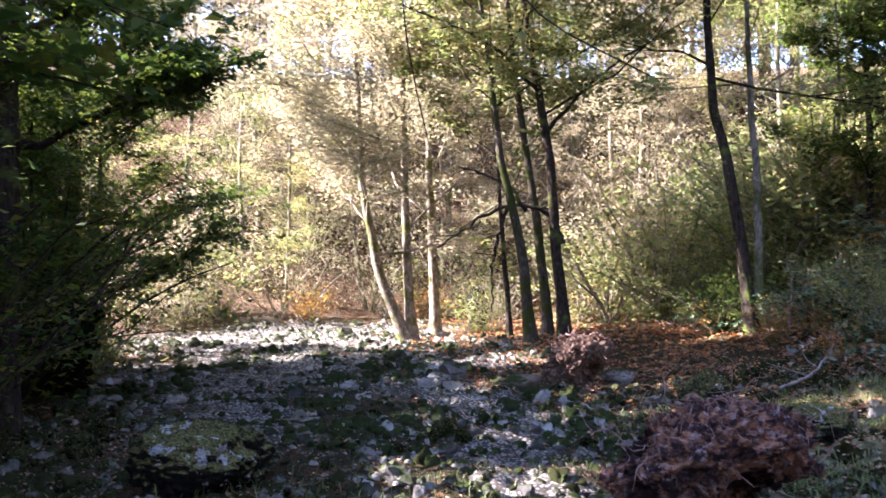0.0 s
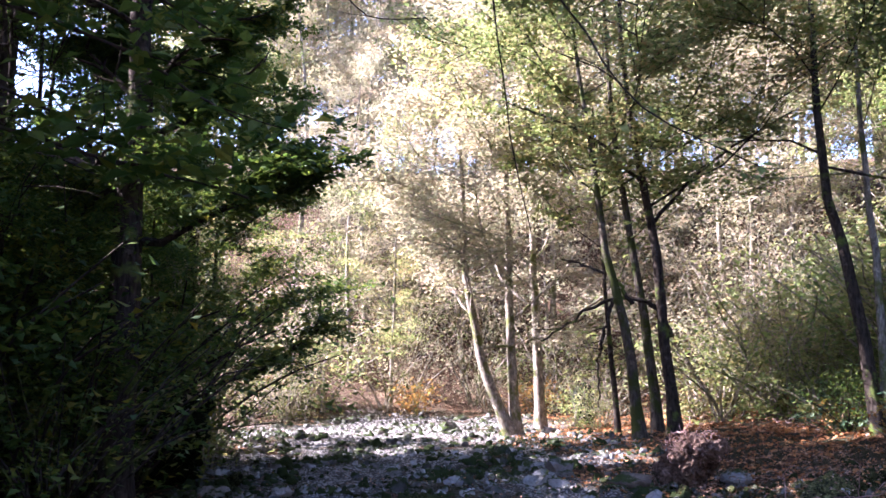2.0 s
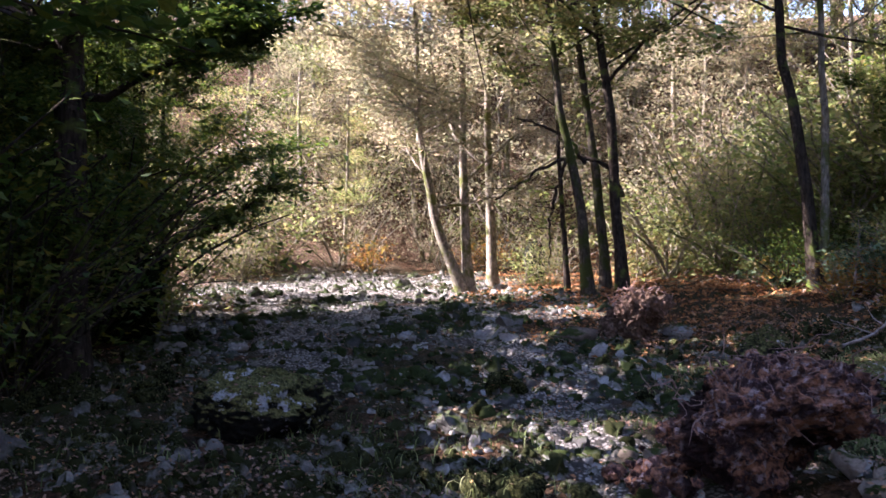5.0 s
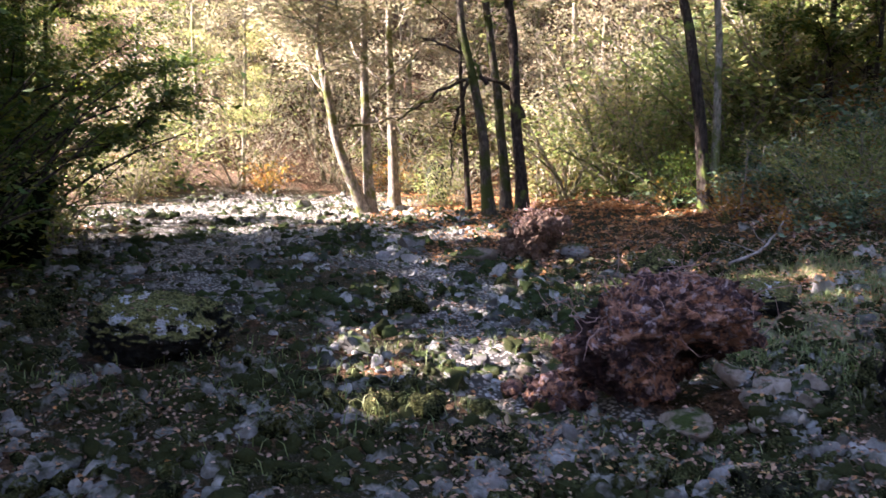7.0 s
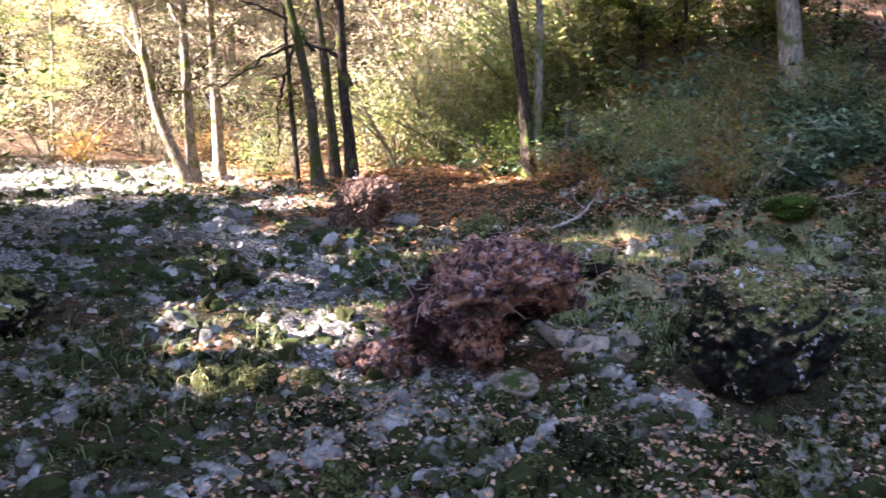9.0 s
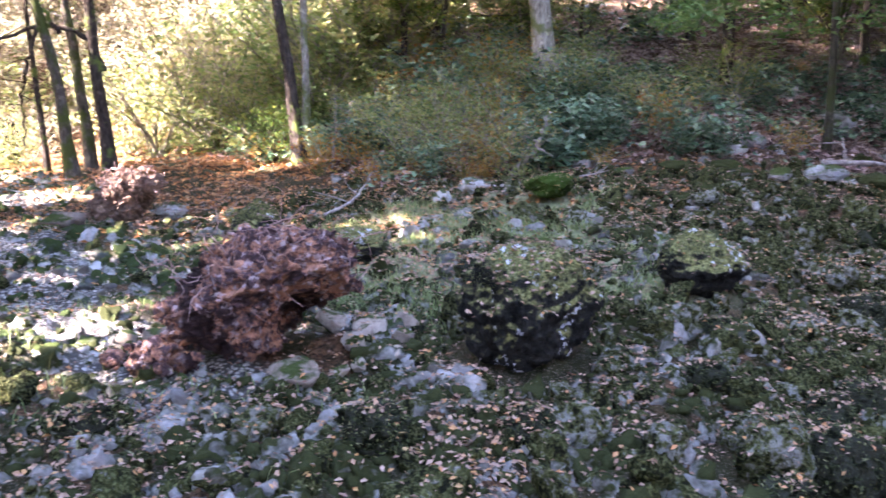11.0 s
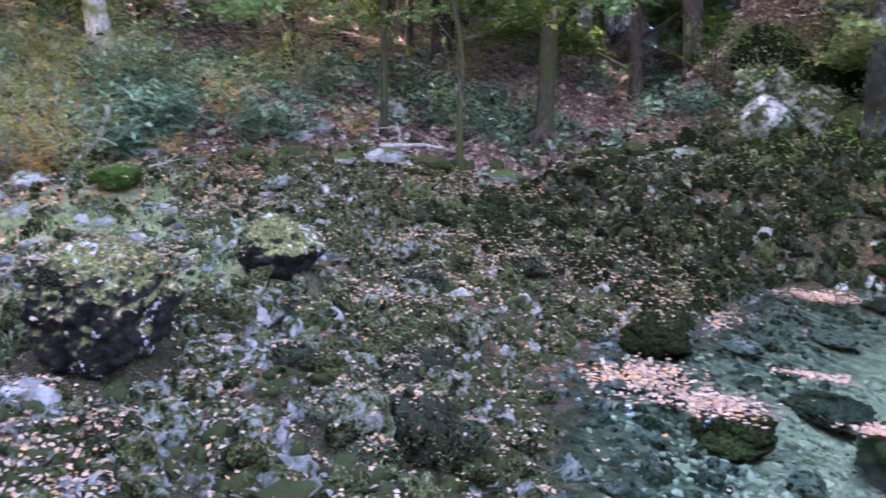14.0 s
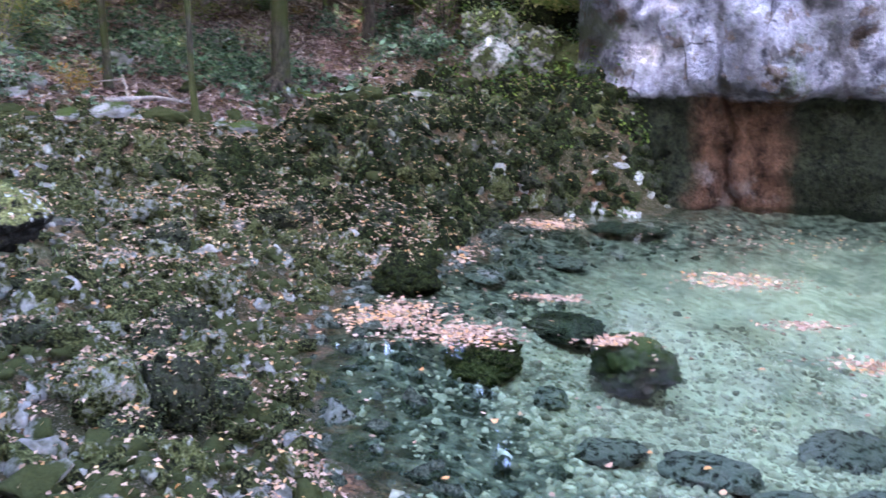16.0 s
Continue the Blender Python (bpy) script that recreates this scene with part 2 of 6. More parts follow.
def ground_material():
    m = Nodes("ground_earth")
    w = m.place()
    xyz = m.add("SeparateXYZ")
    m.put(w, xyz.inputs[0])
    fine, mid, wide = m.noise(38.0, w, 6.0), m.noise(7.0, w, 5.0), m.noise(0.8, w, 3.0)
    soil = m.mix(fine, (0.012, 0.009, 0.006), (0.06, 0.044, 0.032))
    litter = m.mix(m.voronoi(26.0, w).outputs["Color"], (0.10, 0.045, 0.02), (0.24, 0.13, 0.07))
    litter = m.mix(m.ramp(fine, [(0.35, 1.0), (0.55, 0.0)]), litter, (0.02, 0.013, 0.01))
    moss = m.mix(m.noise(60.0, w, 4.0), (0.006, 0.007, 0.003), (0.05, 0.052, 0.024))
    moss = m.mix(m.ramp(m.noise(85.0, w, 3.0), [(0.58, 0.0), (0.64, 0.8)]), moss, (0.22, 0.17, 0.13))
    gravel = m.mix(m.ramp(m.math("ADD", m.math("MULTIPLY", m.voronoi(30.0, w).outputs["Distance"], 0.6), m.math("MULTIPLY", mid, 0.7)), [(0.50, 1.0), (0.66, 0.0)]), (0.08, 0.073, 0.062), (0.40, 0.365, 0.32))
    c = m.mix(m.ramp(m.math("ADD", m.math("MULTIPLY", mid, 0.6), m.math("MULTIPLY", wide, 0.5)), [(0.42, 0.0), (0.62, 1.0)]), soil, litter)
    c = m.mix(m.ramp(m.noise(2.4, w, 6.0, 0.7), [(0.40, 0.0), (0.52, 0.9)]), c, moss)
    c = m.mix(m.add_attribute("litter"), c, m.mix(m.ramp(fine, [(0.40, 0.0), (0.6, 1.0)]), (0.022, 0.014, 0.01), m.mix(m.voronoi(19.0, w).outputs["Color"], (0.13, 0.075, 0.045), (0.30, 0.20, 0.125))))
    c = m.mix(m.math("MULTIPLY", m.add_attribute("meadow"), m.ramp(mid, [(0.35, 0.2), (0.6, 1.0)])), c, m.mix(fine, (0.11, 0.125, 0.05), (0.34, 0.345, 0.2)))
    c = m.mix(m.add_attribute("gravel"), c, gravel)
    # silt and small pebbles under the water
    silt = m.mix(m.ramp(m.voronoi(17.0, w).outputs["Color"], [(0.2, 0.0), (0.8, 1.0)]), (0.38, 0.37, 0.25), (0.56, 0.54, 0.39))
    silt = m.mix(m.ramp(m.noise(1.1, w, 4.0), [(0.3, 0.7), (0.55, 0.0)]), silt, (0.08, 0.10, 0.08))
    rocky = m.mix(m.ramp(m.noise(9.0, w, 5.0), [(0.4, 0.0), (0.65, 1.0)]), (0.03, 0.034, 0.024), (0.2, 0.21, 0.155))
    silt = m.mix(m.ramp(m.math("ADD", m.math("ADD", xyz.outputs[2], 1.0), m.math("MULTIPLY", m.math("SUBTRACT", m.noise(2.0, w, 4.0), 0.5), 0.25)), [(0.12, 0.0), (0.36, 1.0)]), silt, rocky)
    c = m.mix(m.ramp(m.math("ADD", xyz.outputs[2], 1.0), [(0.48, 1.0), (0.56, 0.0)]), c, silt)
    return m.done(m.skin(c, 0.92, m.bump(m.math("ADD", fine, m.math("MULTIPLY", mid, 1.5)), 1.0, 0.06)))


def cliff_material():
    m = Nodes("cliff_limestone")
    w = m.place()
    tall = m.add("Mapping", Scale=(1, 1, 0.8))
    m.put(w, tall.inputs["Vector"])
    xyz = m.add("SeparateXYZ")
    m.put(w, xyz.inputs[0])
    streak, fine = m.noise(3.4, tall.outputs[0], 8.0, 0.75), m.noise(22.0, w, 6.0)
    c = m.mix(m.ramp(streak, [(0.4, 0.0), (0.58, 1.0)]), (0.09, 0.09, 0.105), (0.42, 0.41, 0.45))
    c = m.mix(0.5, c, m.ramp(fine, [(0.3, 0.5), (0.7, 1.1)]), "MULTIPLY")
    c = m.mix(m.ramp(m.noise(1.1, w, 5.0, 0.7), [(0.55, 0.0), (0.64, 0.8)]), c, (0.08, 0.10, 0.045))
    c = m.mix(m.ramp(m.noise(1.7, tall.outputs[0], 5.0), [(0.52, 0.0), (0.62, 0.85)]), c, (0.035, 0.033, 0.03))
    crackle = m.add("TexVoronoi", Scale=1.3)
    crackle.feature = "DISTANCE_TO_EDGE"
    bent = m.mix(0.25, w, m.add("TexNoise", Scale=2.5, Detail=5.0).outputs["Color"], "ADD")
    m.put(bent, crackle.inputs["Vector"])
    c = m.mix(m.ramp(crackle.outputs["Distance"], [(0.0, 1.0), (0.022, 0.0)]), c, m.mix(m.ramp(m.noise(1.3, w, 4.0), [(0.52, 0.0), (0.6, 1.0)]), c, (0.014, 0.013, 0.012)))
    c = m.mix(m.ramp(m.noise(2.4, w, 6.0, 0.7), [(0.56, 0.0), (0.6, 0.7)]), c, (0.10, 0.065, 0.04))
    # dark brown foot below the overhang, mossy farther along
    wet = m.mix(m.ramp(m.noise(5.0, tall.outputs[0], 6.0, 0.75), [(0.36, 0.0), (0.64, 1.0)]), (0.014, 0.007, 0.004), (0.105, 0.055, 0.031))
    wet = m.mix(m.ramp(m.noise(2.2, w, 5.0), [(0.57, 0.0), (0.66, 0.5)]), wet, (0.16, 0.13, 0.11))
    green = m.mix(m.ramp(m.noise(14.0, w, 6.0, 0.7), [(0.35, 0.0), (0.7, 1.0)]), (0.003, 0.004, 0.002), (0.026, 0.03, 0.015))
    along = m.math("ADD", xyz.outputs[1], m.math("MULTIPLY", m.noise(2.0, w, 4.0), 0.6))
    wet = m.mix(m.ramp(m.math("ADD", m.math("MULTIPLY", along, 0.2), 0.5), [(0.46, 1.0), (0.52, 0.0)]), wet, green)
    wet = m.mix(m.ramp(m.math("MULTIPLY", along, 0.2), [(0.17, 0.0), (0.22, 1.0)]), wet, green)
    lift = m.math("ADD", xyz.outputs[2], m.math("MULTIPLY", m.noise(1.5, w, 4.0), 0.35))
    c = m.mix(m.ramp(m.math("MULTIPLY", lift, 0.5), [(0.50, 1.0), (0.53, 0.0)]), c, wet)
    return m.done(m.skin(c, 0.85, m.bump(m.math("ADD", fine, m.math("ADD", streak, m.noise(6.0, w, 6.0, 0.7))), 1.0, 0.12), **{"Specular IOR Level": 0.06}))


def water_material():
    m = Nodes("pool_water")
    clear = m.add("BsdfTransparent", Color=(0.79, 0.89, 0.80))
    ripple = m.bump(m.noise(7.0, m.place(), 2.0), 0.05, 0.02)
    shine = m.add("BsdfGlossy", Color=(1.0, 1.0, 1.0), Roughness=0.03)
    m.put(ripple, shine.inputs["Normal"])
    fr = m.add("Fresnel", IOR=1.33)
    m.put(ripple, fr.inputs["Normal"])
    both = m.add("MixShader", Fac=fr.outputs[0])
    m.put(clear.outputs[0], both.inputs[1])
    m.put(shine.outputs[0], both.inputs[2])
    return m.done(both.outputs[0])


def plain_grain(name, dark, pale, scale, rough=0.85, bump=0.6):
    m = Nodes(name)
    w = m.place()
    a, b = m.noise(scale, w, 6.0), m.noise(scale * 0.15, w, 4.0)
    c = m.mix(m.ramp(m.math("ADD", m.math("MULTIPLY", a, 0.6), m.math("MULTIPLY", b, 0.4)), [(0.35, 0.0), (0.65, 1.0)]), dark, pale)
    return m.done(m.skin(c, rough, m.bump(a, bump, 0.02)))


GROUND, CLIFF, POOL_WATER = ground_material(), cliff_material(), water_material()
LEAF_GREEN = leaf_material("leaf_green", [(0.0, (0.03, 0.06, 0.012)), (0.5, (0.07, 0.12, 0.022)), (0.8, (0.15, 0.19, 0.03)), (1.0, (0.34, 0.27, 0.04))], 0.5, 0.6)
LEAF_SPRAY = leaf_material("leaf_spray", [(0.0, (0.05, 0.10, 0.03)), (0.5, (0.11, 0.19, 0.06)), (1.0, (0.24, 0.29, 0.09))], 0.45, 0.6)
LEAF_YELLOW = leaf_material("leaf_yellow", [(0.0, (0.19, 0.22, 0.125)), (0.35, (0.31, 0.295, 0.185)), (0.7, (0.38, 0.315, 0.225)), (1.0, (0.39, 0.26, 0.18))], 0.58, 0.7)
LEAF_LIME = leaf_material("leaf_lime", [(0.0, (0.10, 0.15, 0.05)), (0.45, (0.22, 0.27, 0.09)), (0.75, (0.36, 0.33, 0.14)), (1.0, (0.44, 0.29, 0.13))], 0.58, 0.7)
LEAF_RUST = leaf_material("leaf_rust", [(0.0, (0.12, 0.12, 0.03)), (0.4, (0.33, 0.22, 0.05)), (0.75, (0.4, 0.16, 0.04)), (1.0, (0.25, 0.07, 0.03))], 0.4)
LEAF_IVY = leaf_material("leaf_ivy", [(0.0, (0.015, 0.035, 0.016)), (0.4, (0.06, 0.11, 0.055)), (0.8, (0.2, 0.27, 0.15)), (1.0, (0.32, 0.34, 0.18))], 0.2, 0.35)
LITTER = leaf_material("leaf_litter", [(0.0, (0.10, 0.055, 0.035)), (0.35, (0.27, 0.155, 0.10)), (0.65, (0.42, 0.28, 0.20)), (0.82, (0.46, 0.2, 0.07)), (1.0, (0.52, 0.38, 0.18))], 0.12, 0.6)
LITTER_ROSE = leaf_material("leaf_litter_rose", [(0.0, (0.04, 0.024, 0.02)), (0.4, (0.2, 0.12, 0.10)), (0.7, (0.46, 0.33, 0.29)), (1.0, (0.66, 0.52, 0.42))], 0.12, 0.6)
LITTER_ORANGE = leaf_material("leaf_litter_orange", [(0.0, (0.16, 0.06, 0.025)), (0.4, (0.36, 0.15, 0.05)), (0.75, (0.5, 0.24, 0.09)), (1.0, (0.5, 0.34, 0.2))], 0.12, 0.6)
GRASS = leaf_material("grass_blades", [(0.0, (0.06, 0.09, 0.025)), (0.6, (0.18, 0.22, 0.08)), (1.0, (0.36, 0.36, 0.19))], 0.3, 0.7)
FROND = leaf_material("moss_fronds", [(0.0, (0.008, 0.012, 0.004)), (0.45, (0.045, 0.058, 0.018)), (0.8, (0.13, 0.14, 0.05)), (1.0, (0.3, 0.28, 0.16))], 0.2, 0.8)
FROND_GREEN = leaf_material("moss_fronds_green", [(0.0, (0.008, 0.014, 0.004)), (0.5, (0.04, 0.062, 0.014)), (1.0, (0.13, 0.16, 0.04))], 0.2, 0.8)
BARK_DARK = bark_material("bark_dark", (0.012, 0.009, 0.007), (0.07, 0.055, 0.042), 0.15)
BARK_PALE = bark_material("bark_pale", (0.07, 0.058, 0.045), (0.36, 0.31, 0.24), 0.3, (0.07, 0.075, 0.025))
BARK_MOSS = bark_material("bark_mossy", (0.03, 0.024, 0.018), (0.12, 0.1, 0.075), 0.4, (0.035, 0.042, 0.012))
BARK_GREEN = bark_material("bark_green", (0.015, 0.013, 0.009), (0.06, 0.052, 0.036), 0.45, (0.022, 0.024, 0.009))
STONE = stone_material("stone_limestone", (0.08, 0.076, 0.068), (0.42, 0.395, 0.36), 0.72, 0.92)
STONE_DARK = stone_material("stone_dark", (0.03, 0.029, 0.027), (0.16, 0.155, 0.15), 0.42, 0.6, (0.012, 0.017, 0.006), up=0.12)
STONE_MOSSY = stone_material("stone_mossy", (0.04, 0.036, 0.031), (0.40, 0.375, 0.335), 0.50, 0.62, (0.011, 0.013, 0.005), up=0.08)
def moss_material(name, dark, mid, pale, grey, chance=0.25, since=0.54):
    """Moss over pitted rock: hollows with their shade painted black, olive cushions, worn grey patches."""
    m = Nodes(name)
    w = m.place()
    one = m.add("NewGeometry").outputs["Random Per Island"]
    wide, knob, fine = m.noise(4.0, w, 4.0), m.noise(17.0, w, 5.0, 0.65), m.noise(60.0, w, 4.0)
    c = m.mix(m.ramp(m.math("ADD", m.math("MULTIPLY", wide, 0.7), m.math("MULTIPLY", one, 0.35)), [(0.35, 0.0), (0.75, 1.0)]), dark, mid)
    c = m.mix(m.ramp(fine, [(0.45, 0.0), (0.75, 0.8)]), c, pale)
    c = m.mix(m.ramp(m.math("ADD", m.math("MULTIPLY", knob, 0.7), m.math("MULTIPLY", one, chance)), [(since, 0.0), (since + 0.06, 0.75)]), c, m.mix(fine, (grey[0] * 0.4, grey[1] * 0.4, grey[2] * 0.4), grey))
    # shade of the pits put into the colour, where the bump is low
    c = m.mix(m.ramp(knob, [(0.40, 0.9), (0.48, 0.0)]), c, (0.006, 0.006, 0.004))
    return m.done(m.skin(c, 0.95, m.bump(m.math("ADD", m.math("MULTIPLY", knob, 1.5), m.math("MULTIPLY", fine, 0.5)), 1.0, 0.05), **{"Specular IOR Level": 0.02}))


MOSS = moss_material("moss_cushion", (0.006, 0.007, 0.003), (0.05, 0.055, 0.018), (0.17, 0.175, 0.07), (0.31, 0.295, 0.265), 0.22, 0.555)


def boulder_material():
    """Rock with shade painted into its near-black sides, white lichen, and olive moss on what faces up."""
    m = Nodes("stone_boulder")
    w = m.place()
    fine, mid, wide = m.noise(50.0, w, 5.0), m.noise(12.0, w, 5.0, 0.7), m.noise(3.0, w, 3.0)
    # sides near black: their shade is part of the base colour
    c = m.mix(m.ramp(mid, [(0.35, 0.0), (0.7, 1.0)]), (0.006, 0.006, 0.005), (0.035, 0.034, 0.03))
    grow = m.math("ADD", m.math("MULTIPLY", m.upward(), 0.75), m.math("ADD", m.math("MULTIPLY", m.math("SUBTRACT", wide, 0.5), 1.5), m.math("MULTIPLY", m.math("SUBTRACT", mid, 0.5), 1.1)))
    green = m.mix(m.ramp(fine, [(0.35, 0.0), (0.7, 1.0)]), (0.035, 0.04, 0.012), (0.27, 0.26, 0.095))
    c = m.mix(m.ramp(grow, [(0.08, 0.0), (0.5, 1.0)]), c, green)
    pale = m.math("ADD", m.math("MULTIPLY", m.noise(16.0, w, 4.0), 0.6), m.math("MULTIPLY", wide, 0.55))
    c = m.mix(m.ramp(pale, [(0.67, 0.0), (0.7, 0.9)]), c, m.mix(fine, (0.3, 0.3, 0.31), (0.62, 0.62, 0.63)))
    return m.done(m.skin(c, 0.9, m.bump(m.math("ADD", mid, m.math("MULTIPLY", fine, 0.5)), 1.0, 0.04), **{"Specular IOR Level": 0.04}))


STONE_BOULDER = boulder_material()
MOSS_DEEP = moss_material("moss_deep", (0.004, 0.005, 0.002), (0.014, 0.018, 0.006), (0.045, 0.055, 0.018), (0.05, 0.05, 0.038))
MOSS_BRIGHT = stone_material("moss_bright", (0.02, 0.03, 0.006), (0.03, 0.045, 0.008), 0.1, 0.4, (0.012, 0.022, 0.004))
def red_soil():
    m = Nodes("red_soil")
    w = m.place()
    fine, mid, wide = m.noise(40.0, w, 6.0), m.noise(11.0, w, 5.0, 0.7), m.noise(3.2, w, 4.0)
    c = m.mix(fine, (0.014, 0.009, 0.009), (0.13, 0.08, 0.078))
    c = m.mix(m.ramp(mid, [(0.46, 0.0), (0.56, 1.0)]), c, m.mix(fine, (0.17, 0.07, 0.042), (0.56, 0.29, 0.175)))
    c = m.mix(m.ramp(m.noise(17.0, w, 4.0), [(0.56, 0.0), (0.62, 0.8)]), c, (0.40, 0.31, 0.29))
    c = m.mix(m.ramp(wide, [(0.40, 0.95), (0.52, 0.0)]), c, m.mix(fine, (0.006, 0.004, 0.004), (0.05, 0.03, 0.028)))
    return m.done(m.skin(c, 0.95, m.bump(m.math("ADD", fine, mid), 1.0, 0.03)))


RED_SOIL = red_soil()
ROOT_TANGLE = plain_grain("root_tangle", (0.025, 0.016, 0.011), (0.26, 0.17, 0.12), 22.0, 0.95, 1.0)
ROOT_WOOD = plain_grain("root_wood", (0.11, 0.06, 0.05), (0.42, 0.28, 0.23), 30.0)
DEAD_WOOD = plain_grain("dead_wood", (0.10, 0.08, 0.07), (0.36, 0.31, 0.27), 25.0)
YELLOW_STONE = stone_material("stone_yellowish", (0.12, 0.09, 0.065), (0.46, 0.38, 0.30), 0.9, 1.1)
PEBBLE = stone_material("stone_pebble", (0.09, 0.088, 0.055), (0.42, 0.40, 0.29), 1.3, 1.5)
WHITE_STONE = stone_material("stone_white", (0.3, 0.3, 0.29), (0.62, 0.61, 0.59), 1.2, 1.4)
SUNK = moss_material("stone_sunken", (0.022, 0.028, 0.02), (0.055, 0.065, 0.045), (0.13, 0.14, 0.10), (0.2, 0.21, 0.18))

# ---- the ground, one sheet ----
def spread(inner_from, inner_to, fine, growth, far):
    """Grid lines that are close together in the middle and wider apart outside."""
    mid = np.arange(inner_from, inner_to + fine, fine)
    out, d = [], fine
    p = 0.0
    while p < far:
        d *= growth
        p += d
        out.append(p)
    out = np.array(out)
    return np.r_[(mid[0] - out)[::-1], mid, mid[-1] + out]


gx, gy = spread(-4.5, 12.3, 0.082, 1.11, 900.0), spread(0.0, 14.0, 0.082, 1.11, 900.0)
XX, YY = np.meshgrid(gx, gy)
ZZ = height(XX.ravel(), YY.ravel())
nx, ny = len(gx), len(gy)
idx = np.arange(nx * ny).reshape(ny, nx)
quads = np.stack([idx[:-1, :-1], idx[:-1, 1:], idx[1:, 1:], idx[1:, :-1]], -1).reshape(-1, 4)
ground = new("ground", mesh_np("ground", np.c_[XX.ravel(), YY.ravel(), ZZ], quads, GROUND))
flat_x, flat_y = XX.ravel(), YY.ravel()
for cover, share in (("gravel", gravel_share(flat_x, flat_y)), ("meadow", meadow(flat_x, flat_y)), ("litter", step(0.1, 1.4, side(VALLEY, flat_x, flat_y) + 0.4 * vnoise(flat_x, flat_y, 46)) * 0.85)):
    ground.data.attributes.new(cover, "FLOAT", "POINT").data.foreach_set("value", share.astype(np.float32))
tagged(ground, "leaf-strewn stony forest floor with a dry stream bed", "ground", kind="structure")

# ---- the pool ----
bm = bmesh.new()
bm.faces.new([bm.verts.new((x, y, WATER)) for x, y in ((1.5, -9), (13.5, -9), (13.5, 5.0), (1.5, 5.0))])
me = bpy.data.meshes.new("water")
bm.to_mesh(me)
bm.free()
me.materials.append(POOL_WATER)
water = tagged(new("water", me), "clear green still water of a spring pool", "water", kind="structure")
water.visible_shadow = False

# ---- the cliff ----
def cliff():
    """A limestone face along the far side of the pool, hanging over its foot, lower towards the wooded slope."""
    u = np.r_[np.arange(2.0, 6.5, 0.04), np.arange(6.5, 15.0, 0.1)]
    v = np.r_[np.arange(-1.4, 3.5, 0.09), np.arange(3.5, 16.0, 0.3)]
    U, V = np.meshgrid(u, v)
    y = 6.0 - U
    low = 0.12 + 0.88 * step(2.3, 1.1, y + 0.4 * vnoise(U * 1.1, V * 0, 70))
    z = -1.4 + (V + 1.4) * low
    x = 10.75 + 0.75 * np.sqrt(np.clip(y - 0.9, 0, 9) ** 2 + 0.05) + 0.1 * np.clip(0.5 - y, 0, 1.5)
    under = 0.30 * step(1.0, 0.72, z + 0.15 * vnoise(U * 1.3, V * 0.5, 71))
    crag = 0.5 * fbm(U * 0.6, z * 0.45, 61) + 0.3 * np.abs(fbm(U * 1.9, z * 1.2, 64)) + 0.12 * fbm(U * 5, z * 5, 67)
    crack = 0.16 * step(0.06, 0.0, np.abs(fbm(U * 0.9 + 0.5 * z, z * 0.8, 68)))
    ledge = 0.16 * np.abs(vnoise(U * 1.4 + 0.7 * z, z * 0.9 - 0.3 * U, 73)) + 0.12 * np.abs(vnoise(U * 2.7 - z, z * 2.2, 74))
    x = x - 0.1 * np.floor(3.0 * fbm(U * 0.7 + 0.35 * z, z * 0.8 - 0.2 * U, 75) + 0.4 * fbm(U * 4, z * 4, 76)) * step(0.7, 1.1, z) - crag * step(0.4, 1.2, z) * 0.4 - crag * 0.5 - ledge + crack + under + 0.07 * np.clip(z - 1.0, 0, 20)
    i = np.arange(U.size).reshape(U.shape)
    f = np.stack([i[:-1, :-1], i[1:, :-1], i[1:, 1:], i[:-1, 1:]], -1).reshape(-1, 4)
    P = np.c_[x.ravel(), y.ravel(), z.ravel()]
    # thickness behind the face
    back = P + np.array([2.5, 0, 0])
    rim = np.r_[i[0, :], i[1:, -1], i[-1, :-1][::-1], i[1:-1, 0][::-1]]
    n = len(P)
    walls = np.stack([rim, np.roll(rim, -1), np.roll(rim, -1) + n, rim + n], -1)
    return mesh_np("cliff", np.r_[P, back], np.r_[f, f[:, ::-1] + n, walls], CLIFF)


tagged(new("cliff", cliff()), "grey limestone cliff with streaks over a dark brown foot", "cliff", kind="structure")


# ---- tubes, leaves, stones ----
def tube(path, radii, sides=6):
    """Corners and faces of a tapering round bar along a path."""
    p, r = np.asarray(path, float), np.asarray(radii, float)
    t = np.gradient(p, axis=0)
    t /= np.linalg.norm(t, axis=1)[:, None] + 1e-9
    ref = np.where(np.abs(t[:, 2:3]) > 0.9, [[1.0, 0, 0]], [[0, 0, 1.0]])
    a = np.cross(t, ref)
    a /= np.linalg.norm(a, axis=1)[:, None] + 1e-9
    b = np.cross(t, a)
    w = np.arange(sides) * 2 * np.pi / sides
    ring = p[:, None] + r[:, None, None] * (np.cos(w)[None, :, None] * a[:, None] + np.sin(w)[None, :, None] * b[:, None])
    n = len(p)
    i = np.arange(n * sides).reshape(n, sides)
    nxt = np.roll(i, -1, 1)
    return ring.reshape(-1, 3), np.stack([i[:-1], nxt[:-1], nxt[1:], i[1:]], -1).reshape(-1, 4)


def joined(pieces):
    """Many (corners, faces) as one."""
    vs, fs, at = [], [], 0
    for v, f in pieces:
        vs.append(v)
        fs.append(f + at)
        at += len(v)
    return np.concatenate(vs), np.concatenate(fs)


